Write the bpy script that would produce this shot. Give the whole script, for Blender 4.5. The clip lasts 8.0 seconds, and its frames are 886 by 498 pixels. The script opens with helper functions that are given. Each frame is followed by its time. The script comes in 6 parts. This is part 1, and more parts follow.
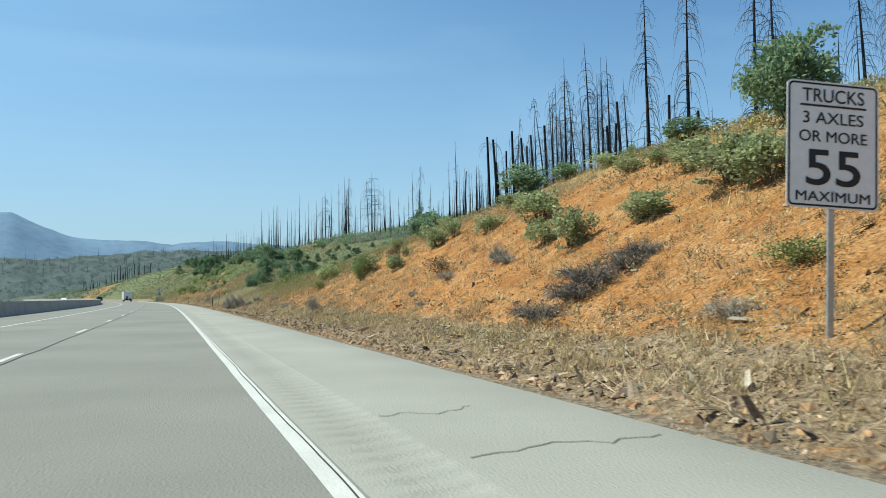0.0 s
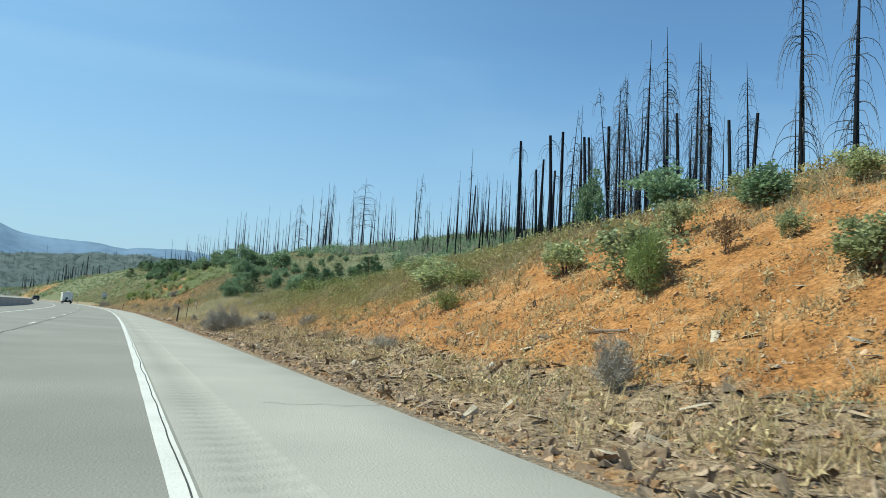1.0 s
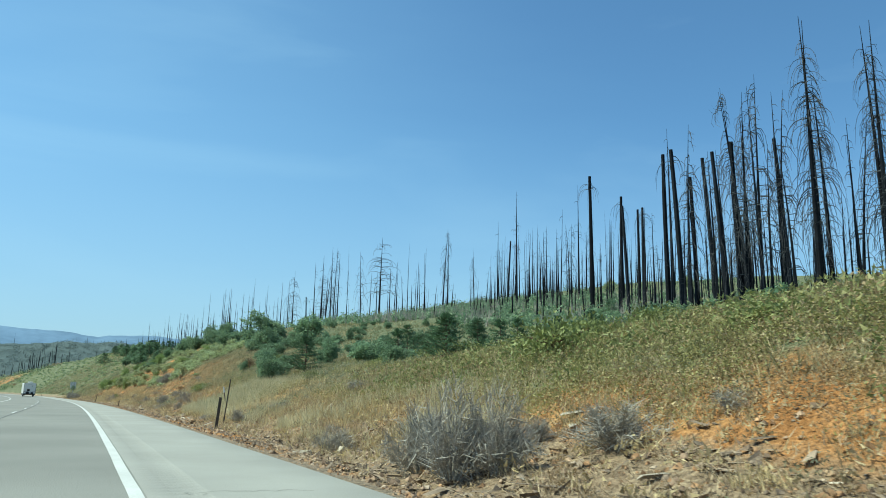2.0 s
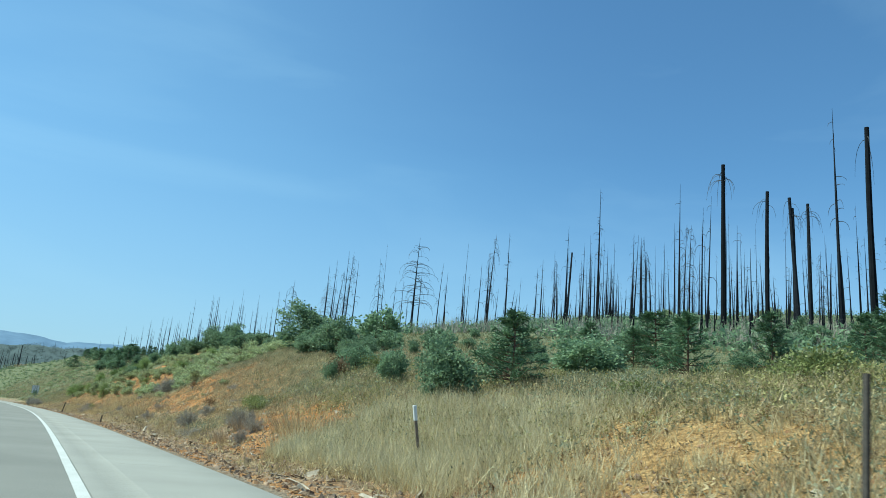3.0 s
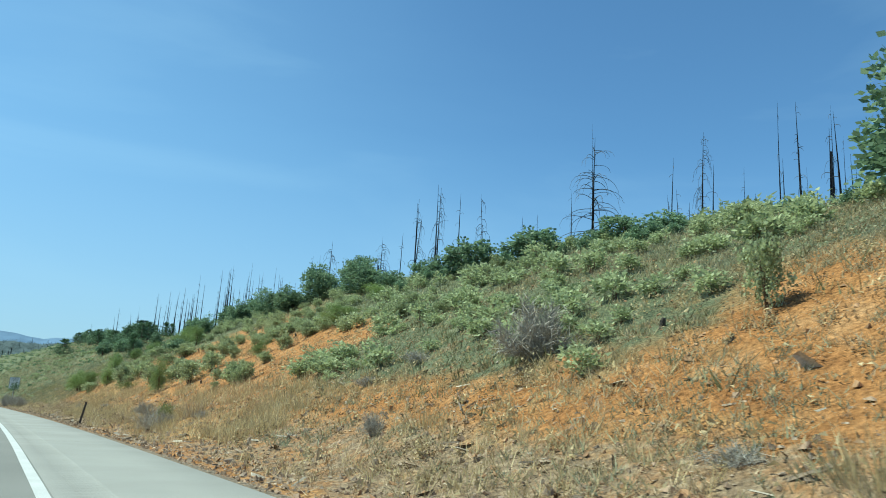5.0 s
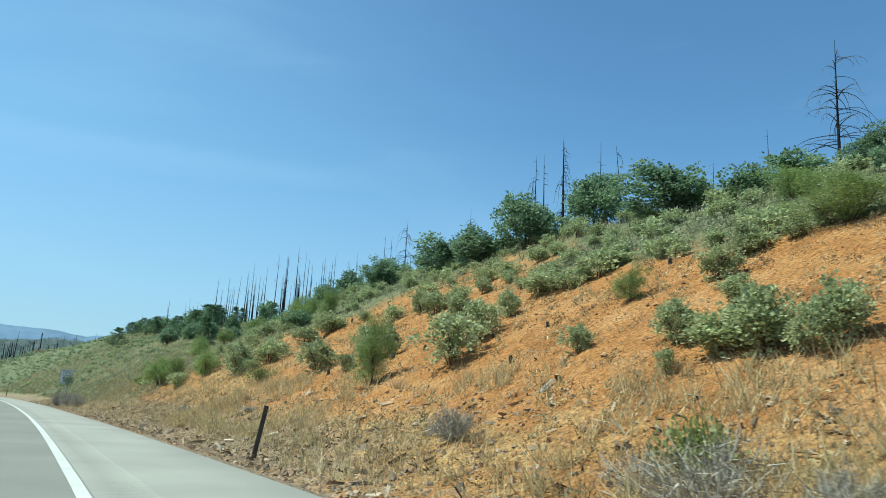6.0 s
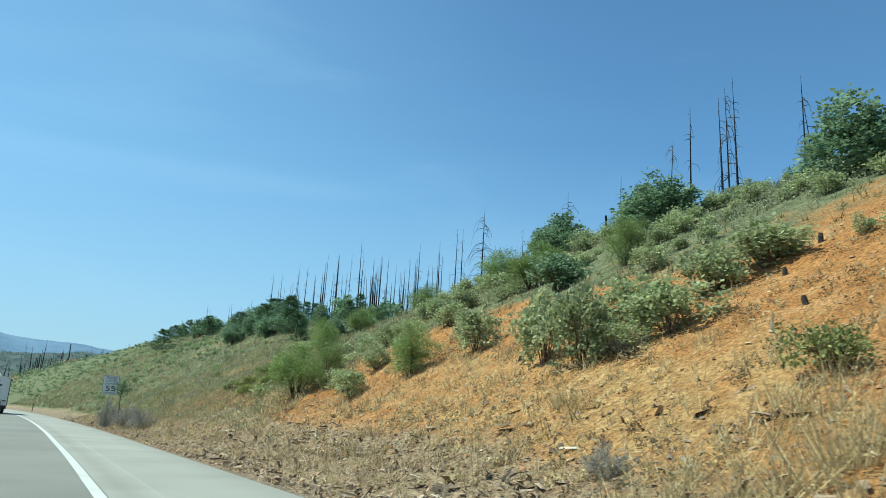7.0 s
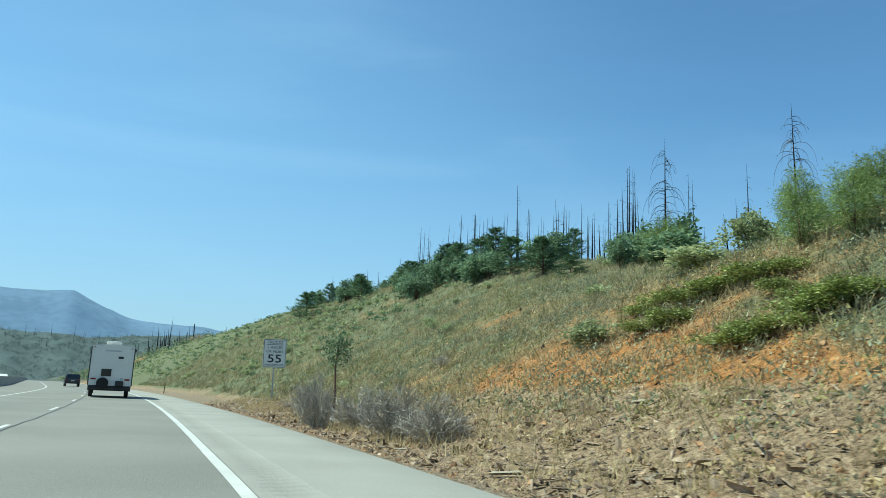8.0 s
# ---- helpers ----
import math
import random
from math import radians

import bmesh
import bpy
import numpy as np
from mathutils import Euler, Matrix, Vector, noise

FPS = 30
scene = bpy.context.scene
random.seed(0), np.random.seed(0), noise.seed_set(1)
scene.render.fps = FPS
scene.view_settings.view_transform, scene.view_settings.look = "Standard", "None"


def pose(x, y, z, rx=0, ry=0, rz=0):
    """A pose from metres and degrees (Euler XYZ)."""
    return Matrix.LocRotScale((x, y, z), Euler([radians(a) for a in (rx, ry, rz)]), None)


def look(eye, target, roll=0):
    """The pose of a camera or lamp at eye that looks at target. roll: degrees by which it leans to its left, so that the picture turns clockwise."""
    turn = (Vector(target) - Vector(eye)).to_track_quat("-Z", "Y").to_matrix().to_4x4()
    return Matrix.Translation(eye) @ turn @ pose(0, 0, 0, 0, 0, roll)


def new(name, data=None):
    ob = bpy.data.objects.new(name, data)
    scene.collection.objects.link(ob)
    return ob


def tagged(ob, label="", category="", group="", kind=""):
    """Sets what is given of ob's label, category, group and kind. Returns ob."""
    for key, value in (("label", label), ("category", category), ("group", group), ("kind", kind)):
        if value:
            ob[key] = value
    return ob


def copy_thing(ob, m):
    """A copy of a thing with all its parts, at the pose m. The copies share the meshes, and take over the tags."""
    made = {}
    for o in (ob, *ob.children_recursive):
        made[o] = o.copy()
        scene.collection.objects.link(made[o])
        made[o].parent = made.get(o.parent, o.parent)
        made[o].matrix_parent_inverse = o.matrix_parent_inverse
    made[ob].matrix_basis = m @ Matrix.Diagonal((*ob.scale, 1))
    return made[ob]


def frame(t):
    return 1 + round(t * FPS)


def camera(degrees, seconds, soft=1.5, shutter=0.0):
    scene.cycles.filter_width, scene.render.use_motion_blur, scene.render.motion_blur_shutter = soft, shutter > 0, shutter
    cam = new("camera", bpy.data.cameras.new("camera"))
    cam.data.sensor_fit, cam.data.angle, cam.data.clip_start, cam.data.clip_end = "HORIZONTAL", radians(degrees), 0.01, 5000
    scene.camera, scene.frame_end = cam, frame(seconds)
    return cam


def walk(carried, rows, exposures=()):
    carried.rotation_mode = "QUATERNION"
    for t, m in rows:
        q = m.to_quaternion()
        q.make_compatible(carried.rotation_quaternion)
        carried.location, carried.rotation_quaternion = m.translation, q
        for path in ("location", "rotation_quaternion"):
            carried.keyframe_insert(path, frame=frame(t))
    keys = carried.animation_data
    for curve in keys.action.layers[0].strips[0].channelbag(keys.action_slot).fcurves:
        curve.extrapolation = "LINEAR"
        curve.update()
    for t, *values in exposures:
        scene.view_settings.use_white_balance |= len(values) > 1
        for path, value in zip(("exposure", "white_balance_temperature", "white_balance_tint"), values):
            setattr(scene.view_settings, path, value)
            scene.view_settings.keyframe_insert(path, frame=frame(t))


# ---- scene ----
# ---------------------------------------------------------------- camera and walk
cam = camera(61.48, 8.0, soft=0.6, shutter=0.03)
PATH = [
    (0.0, (-0.851, 0.000, 1.027), (2.582, 9.374, 1.617), -1.10),
    (0.2, (-0.739, 5.573, 1.027), (2.610, 14.977, 1.612), -0.55),
    (0.5, (-0.582, 13.870, 1.027), (2.770, 23.248, 1.927), 1.30),
    (0.7, (-0.496, 19.325, 1.027), (3.104, 28.606, 1.977), 2.32),
    (1.0, (-0.436, 27.386, 1.027), (3.476, 36.536, 2.014), 3.40),
    (1.2, (-0.454, 32.688, 1.027), (3.983, 41.564, 2.265), 3.32),
    (1.5, (-0.533, 40.582, 1.027), (3.927, 49.443, 2.285), 4.34),
    (1.7, (-0.607, 45.835, 1.027), (3.814, 54.650, 2.685), 2.45),
    (2.0, (-0.696, 53.707, 1.027), (3.400, 62.603, 3.048), 1.35),
    (2.2, (-0.719, 58.944, 1.027), (3.102, 67.886, 3.361), 3.66),
    (3.3, (-1.109, 87.325, 1.027), (3.397, 95.926, 3.419), 4.47),
    (3.5, (-1.207, 92.374, 1.027), (3.519, 100.863, 3.391), 3.33),
    (3.8, (-1.345, 99.937, 1.027), (3.143, 108.512, 3.542), 3.76),
    (4.0, (-1.429, 104.950, 1.027), (3.275, 113.422, 3.498), 3.76),
    (4.2, (-1.510, 109.921, 1.027), (3.136, 118.436, 3.458), 3.48),
    (4.5, (-1.658, 117.338, 1.027), (2.940, 125.892, 3.412), 2.48),
    (4.7, (-1.796, 122.287, 1.027), (2.824, 130.846, 3.351), 2.73),
    (5.8, (-2.903, 149.611, 1.027), (1.244, 158.445, 3.213), 4.22),
    (6.0, (-3.139, 154.594, 1.027), (1.018, 163.421, 3.216), 3.20),
    (6.5, (-3.875, 167.023, 1.027), (0.144, 175.902, 3.266), 3.27),
    (6.8, (-4.379, 174.452, 1.027), (-0.489, 183.339, 3.456), 3.31),
    (7.0, (-4.720, 179.437, 1.027), (-0.847, 188.354, 3.371), 3.22),
    (7.3, (-5.236, 187.014, 1.027), (-1.509, 196.026, 3.237), 3.55),
    (7.5, (-5.622, 192.110, 1.027), (-2.011, 201.150, 3.316), 3.59),
    (7.6, (-5.838, 194.664, 1.027), (-2.164, 203.676, 3.326), 3.82),
    (7.8, (-6.309, 199.779, 1.027), (-3.188, 209.050, 3.102), 3.93),
    (8.0, (-6.808, 204.898, 1.027), (-4.139, 214.334, 2.984), 2.38),
]
walk(cam, [(t, look(eye, aim, roll)) for t, eye, aim, roll in PATH], [(0, 0.6, 6720, -7), (1.4, 0.62, 6530, -10), (2.2, 0.63, 6240, -15), (3.4, 0.62, 6080, -15), (4.6, 0.62, 6080, -15), (5.8, 0.66, 6300, -14), (8, 0.64, 6270, -15)])

# ---------------------------------------------------------------- sky, sun, exposure
SUN_ELEVATION, SUN_AZIMUTH = radians(58), radians(-68)   # azimuth from +y, clockwise
sky_world = bpy.data.worlds.new("sky")
scene.world = sky_world
sky_world.use_nodes = True
sky_nodes = sky_world.node_tree
sky_tex = sky_nodes.nodes.new("ShaderNodeTexSky")
sky_tex.sky_type, sky_tex.sun_disc = "NISHITA", False
sky_tex.sun_elevation, sky_tex.sun_rotation = SUN_ELEVATION, SUN_AZIMUTH
sky_tex.altitude, sky_tex.air_density, sky_tex.dust_density, sky_tex.ozone_density = 300, 1.0, 0.13, 6.8
# faint streaks of high cloud
cloud_co, cloud_turn, cloud_noise, cloud_range, cloud_mix = (sky_nodes.nodes.new("ShaderNode" + k) for k in ("TexCoord", "Mapping", "TexNoise", "MapRange", "Mix"))
cloud_turn.inputs["Rotation"].default_value, cloud_turn.inputs["Scale"].default_value = (0.5, 0.3, 0.4), (1.0, 2.2, 5.0)
cloud_noise.inputs["Scale"].default_value, cloud_noise.inputs["Detail"].default_value, cloud_noise.inputs["Distortion"].default_value = 1.3, 6, 0.6
cloud_range.inputs["From Min"].default_value, cloud_range.inputs["From Max"].default_value, cloud_range.inputs["To Max"].default_value = 0.48, 0.85, 0.14
cloud_mix.data_type = "RGBA"
cloud_mix.inputs[7].default_value = (6.5, 7.6, 8.6, 1)
sky_nodes.links.new(cloud_co.outputs["Generated"], cloud_turn.inputs["Vector"])
sky_nodes.links.new(cloud_turn.outputs[0], cloud_noise.inputs["Vector"])
sky_nodes.links.new(cloud_noise.outputs["Fac"], cloud_range.inputs["Value"])
sky_nodes.links.new(cloud_range.outputs[0], cloud_mix.inputs[0])
sky_nodes.links.new(sky_tex.outputs[0], cloud_mix.inputs[6])
# pale haze towards the horizon
haze_split, haze_range, haze_power, haze_mix = (sky_nodes.nodes.new("ShaderNode" + k) for k in ("SeparateXYZ", "MapRange", "Math", "Mix"))
haze_range.inputs["From Min"].default_value, haze_range.inputs["From Max"].default_value = 0.36, 0.0
haze_range.inputs["To Max"].default_value = 0.9
haze_power.operation, haze_power.inputs[1].default_value = "POWER", 1.6
haze_mix.data_type = "RGBA"
haze_mix.inputs[7].default_value = (2.65, 3.3, 4.4, 1)
veil_dot, veil_range, veil_wave, veil_add, veil_mix = (sky_nodes.nodes.new("ShaderNode" + k) for k in ("VectorMath", "MapRange", "Math", "Math", "Mix"))
veil_dot.operation, veil_dot.inputs[1].default_value = "DOT_PRODUCT", (-0.64, 0.49, -0.485)
veil_wave.operation, veil_wave.inputs[1].default_value = "MULTIPLY", 0.3
veil_add.operation = "ADD"
veil_range.interpolation_type = "SMOOTHSTEP"
veil_range.inputs["From Min"].default_value, veil_range.inputs["From Max"].default_value, veil_range.inputs["To Max"].default_value = -0.15, 0.55, 0.3
veil_mix.data_type = "RGBA"
veil_mix.inputs[7].default_value = (2.7, 4.2, 6.1, 1)
sky_nodes.links.new(cloud_co.outputs["Generated"], veil_dot.inputs[0])
sky_nodes.links.new(cloud_noise.outputs["Fac"], veil_wave.inputs[0])
sky_nodes.links.new(veil_dot.outputs["Value"], veil_add.inputs[0])
sky_nodes.links.new(veil_wave.outputs[0], veil_add.inputs[1])
sky_nodes.links.new(veil_add.outputs[0], veil_range.inputs["Value"])
sky_nodes.links.new(veil_range.outputs[0], veil_mix.inputs[0])
sky_nodes.links.new(cloud_mix.outputs[2], veil_mix.inputs[6])
sky_nodes.links.new(cloud_co.outputs["Generated"], haze_split.inputs[0])
sky_nodes.links.new(haze_split.outputs["Z"], haze_range.inputs["Value"])
sky_nodes.links.new(haze_range.outputs[0], haze_power.inputs[0])
sky_nodes.links.new(haze_power.outputs[0], haze_mix.inputs[0])
deep_blue = sky_nodes.nodes.new("ShaderNodeVectorMath")
deep_blue.operation, deep_blue.inputs[1].default_value = "MULTIPLY", (0.93, 0.98, 1.01)
sky_nodes.links.new(veil_mix.outputs[2], deep_blue.inputs[0])
sky_nodes.links.new(deep_blue.outputs[0], haze_mix.inputs[6])
sky_nodes.links.new(haze_mix.outputs[2], sky_nodes.nodes["Background"].inputs[0])
sky_nodes.nodes["Background"].inputs[1].default_value = 0.106
sun = new("sun", bpy.data.lights.new("sun", "SUN"))
sun.data.energy, sun.data.angle, sun.data.color = 3.85, radians(0.5), (1.0, 0.955, 0.88)
to_sun = Vector((math.sin(SUN_AZIMUTH) * math.cos(SUN_ELEVATION), math.cos(SUN_AZIMUTH) * math.cos(SUN_ELEVATION), math.sin(SUN_ELEVATION)))
sun.matrix_world = look(to_sun * 50, (0, 0, 0))

# ---------------------------------------------------------------- the road's line
# s runs along the white edge line, d is the distance to its right
BEND, BEND_GROWTH, BEND_END = -1.6e-5, 4.2656e-6, 320.0
_s = np.arange(-400.0, 4000.0, 0.5)
_c = np.clip(_s, -150, BEND_END)
_heading = BEND * _c + BEND_GROWTH * _c * np.abs(_c) / 2
_x = np.concatenate([[0], np.cumsum(-np.sin((_heading[1:] + _heading[:-1]) / 2) * 0.5)])
_y = np.concatenate([[0], np.cumsum(np.cos((_heading[1:] + _heading[:-1]) / 2) * 0.5)])
_x, _y = _x - np.interp(0, _s, _x), _y - np.interp(0, _s, _y)


def heading(s):
    return np.interp(s, _s, _heading)


def to_xy(s, d):
    """World x, y of a place on the plan; works on arrays."""
    a, near = heading(s), np.clip(d, -120, 120)
    return np.interp(s, _s, _x) + near * np.cos(a) + (d - near), np.interp(s, _s, _y) + near * np.sin(a)


# height of the cut's upper edge, where the slope's foot starts, and the rise above the edge
CREST = [(-400, 5.1), (-80, 6.3), (10, 6.4), (35, 6.7), (40, 5.7), (45, 4.9), (50, 4.3), (55, 3.8), (60, 3.4), (66, 2.7), (75, 2.2), (90, 2.1),
         (100, 2.3), (106, 3.0), (111, 3.4), (116, 4.2), (121, 5.0), (127, 5.6), (131, 6.2), (136, 6.7), (146, 8.2), (153, 8.6), (162, 9.4),
         (175, 10.1), (184, 10.8), (192, 12.0), (200, 11.8), (208, 10.8), (214, 9), (218, 6.8), (222, 5.3), (227, 5.5), (235, 7.2),
         (241, 8.3), (250, 9.6), (264, 11.2), (280, 12.8), (300, 13.4), (345, 14.4), (420, 10), (520, 5), (4000, 3)]
FOOT = [(-400, 5.9), (10, 6.1), (30, 5.8), (60, 5.3), (95, 5.35), (118, 4.6), (215, 4.5), (228, 5.3), (250, 5.3), (270, 4.6), (4000, 4.6)]
RISE = [(-400, 0.2), (50, 0.2), (75, 0.15), (110, 0.14), (140, 0.17), (200, 0.2), (230, 0.16), (300, 0.14), (500, 0.08), (4000, 0.02)]
CUT = 0.6


def table(rows, s):
    return np.interp(s, [a for a, b in rows], [b for a, b in rows])


def road_height(s):
    return 0.0039 * np.clip(np.asarray(s, float) - 205, 0, 300)


_lattice = np.random.default_rng(7).random((256, 256))


def smooth_noise(x, y):
    """Value noise from 0 to 1 on arrays."""
    x, y = np.asarray(x, float), np.asarray(y, float)
    i, j = np.floor(x).astype(int), np.floor(y).astype(int)
    u, v = x - i, y - j
    u, v = u * u * (3 - 2 * u), v * v * (3 - 2 * v)
    a, b, c, e = (_lattice[(i + p) % 256, (j + q) % 256] for p, q in ((0, 0), (1, 0), (0, 1), (1, 1)))
    return (a * (1 - u) + b * u) * (1 - v) + (c * (1 - u) + e * u) * v


def rough(x, y, octaves=4):
    total, weight = 0.0, 0.0
    for k in range(octaves):
        total = total + smooth_noise(x * 2.03**k + 17.1 * k, y * 2.03**k + 5.7 * k) * 0.5**k
        weight += 0.5**k
    return total / weight


def bank(s, d):
    """The hillside to the right of the road, smooth."""
    top, foot, rise, w, k = table(CREST, s), table(FOOT, s), table(RISE, s), 0.8, 0.7
    slope = CUT * w * (np.logaddexp(0, (d - foot) / w) - np.logaddexp(0, (3.2 - foot) / w))
    over = top + rise * (np.minimum(d, 130) - foot - top / CUT)
    return np.maximum(0, -k * np.logaddexp(-slope / k, -over / k))


def land(s, d):
    """Height of the ground at s, d; works on arrays."""
    s, d = np.broadcast_arrays(np.asarray(s, float), np.asarray(d, float))
    z = np.where(d > 3.2, bank(s, np.maximum(d, 3.2)), 0.0) + road_height(s)
    on_bank = np.clip((d - 2.75) / 1.2, 0, 1)
    z = z + on_bank * (0.22 * (rough(s / 1.9, d / 1.5) - 0.5) + 0.2 * (rough(s / 0.5 + 40, d / 0.42) - 0.5) * np.clip((16 - d) / 8, 0.15, 1))
    z = z + np.clip((d - 8) / 20, 0, 1) * 1.3 * (rough(s / 13 + 9, d / 11) - 0.5)
    # left of the far carriageway the ground drops into a valley and climbs to low hills
    left = np.clip(-d - 27, 0, 4000)
    z = z - 5 * (1 - np.exp(-left / 40)) * np.exp(-left / 900)
    far = np.clip(np.hypot(s - 150, d) - 380, 0, 2200)
    side = np.clip((60 - d) / 120, 0, 1) * np.clip((np.abs(d + 12) - 18) / 170, 0, 1)
    z = z + side * (0.062 * far * np.exp(-far / 2600) + np.clip(far / 200, 0, 1) * 26 * (rough(s / 230 + 3, d / 230 + 8, 3) - 0.5))
    return np.where((d < 2.6) & (d > -26.5), road_height(s) - 0.22, z - 0.05 * (d < 3.1))


def ground_z(s, d):
    return float(land(s, d))


def spot(s, d, turn=0.0, lift=0.0, size=1.0, lean=(0.0, 0.0)):
    """A pose on the ground at s, d; turn in degrees from the road's heading."""
    x, y = to_xy(s, d)
    m = pose(float(x), float(y), ground_z(s, d) + lift, lean[0], lean[1], math.degrees(float(heading(s))) + turn)
    return m @ Matrix.Diagonal((size, size, size, 1)) if isinstance(size, (int, float)) else m @ Matrix.Diagonal((*size, 1))


def road_pose(s, d, lift=0.0, turn=0.0):
    x, y = to_xy(s, d)
    return pose(float(x), float(y), float(road_height(s)) + lift, 0, 0, math.degrees(float(heading(s))) + turn)


# ---------------------------------------------------------------- materials
def material(name, base, rough_=0.8, metal=0.0, vary=0.25, scale=3.0, fine=40.0, bump=0.2, second=None, island=0.0, per_object=0.0, spec=0.3):
    """A surface with variation at two scales, relief, and a random shade for each piece or object."""
    m = bpy.data.materials.new(name)
    m.use_nodes = True
    n, l = m.node_tree.nodes, m.node_tree.links
    b = n["Principled BSDF"]
    b.inputs["Roughness"].default_value, b.inputs["Metallic"].default_value, b.inputs["Specular IOR Level"].default_value = rough_, metal, spec
    co = n.new("ShaderNodeTexCoord")
    big, small = n.new("ShaderNodeTexNoise"), n.new("ShaderNodeTexNoise")
    for tex, sc in ((big, scale), (small, fine)):
        tex.inputs["Scale"].default_value, tex.inputs["Detail"].default_value = sc, 4
        l.new(co.outputs["Object"], tex.inputs["Vector"])
    add = n.new("ShaderNodeMath")
    add.operation = "ADD"
    l.new(big.outputs["Fac"], add.inputs[0])
    l.new(small.outputs["Fac"], add.inputs[1])
    ramp = n.new("ShaderNodeValToRGB")
    half = n.new("ShaderNodeMath")
    half.operation = "MULTIPLY"
    half.inputs[1].default_value = 0.5
    l.new(add.outputs[0], half.inputs[0])
    l.new(half.outputs[0], ramp.inputs[0])
    second = second or tuple(min(1, c * (1 + vary)) for c in base)
    first = tuple(c * (1 - vary) for c in base)
    ramp.color_ramp.elements[0].position, ramp.color_ramp.elements[1].position = 0.36, 0.64
    ramp.color_ramp.elements[0].color, ramp.color_ramp.elements[1].color = (*first, 1), (*second, 1)
    colour = ramp.outputs[0]
    for amount, node, socket in ((island, "ShaderNodeNewGeometry", "Random Per Island"), (per_object, "ShaderNodeObjectInfo", "Random")):
        if amount:
            src, remap, mix = n.new(node), n.new("ShaderNodeMapRange"), n.new("ShaderNodeVectorMath")
            remap.inputs["To Min"].default_value, remap.inputs["To Max"].default_value = 1 - amount, 1 + amount
            l.new(src.outputs[socket], remap.inputs["Value"])
            mix.operation = "SCALE"
            l.new(colour, mix.inputs[0])
            l.new(remap.outputs[0], mix.inputs["Scale"])
            colour = mix.outputs[0]
    l.new(colour, b.inputs["Base Color"])
    if bump:
        bp = n.new("ShaderNodeBump")
        bp.inputs["Strength"].default_value, bp.inputs["Distance"].default_value = bump, 0.02
        l.new(small.outputs["Fac"], bp.inputs["Height"])
        l.new(bp.outputs[0], b.inputs["Normal"])
    return m


def leafy(name, base, tip, island=0.35, per_object=0.15, through_=0.25):
    """Foliage: a shade for each leaf, and some light through it."""
    m = material(name, base, 0.55, vary=0.1, second=tip, scale=1.5, fine=9, bump=0, island=island, per_object=per_object, spec=0.3)
    n, l = m.node_tree.nodes, m.node_tree.links
    b, out = n["Principled BSDF"], n["Material Output"]
    tr, mix = n.new("ShaderNodeBsdfTranslucent"), n.new("ShaderNodeMixShader")
    l.new(b.inputs["Base Color"].links[0].from_socket, tr.inputs[0])
    mix.inputs[0].default_value = through_
    l.new(b.outputs[0], mix.inputs[1])
    l.new(tr.outputs[0], mix.inputs[2])
    l.new(mix.outputs[0], out.inputs[0])
    return m


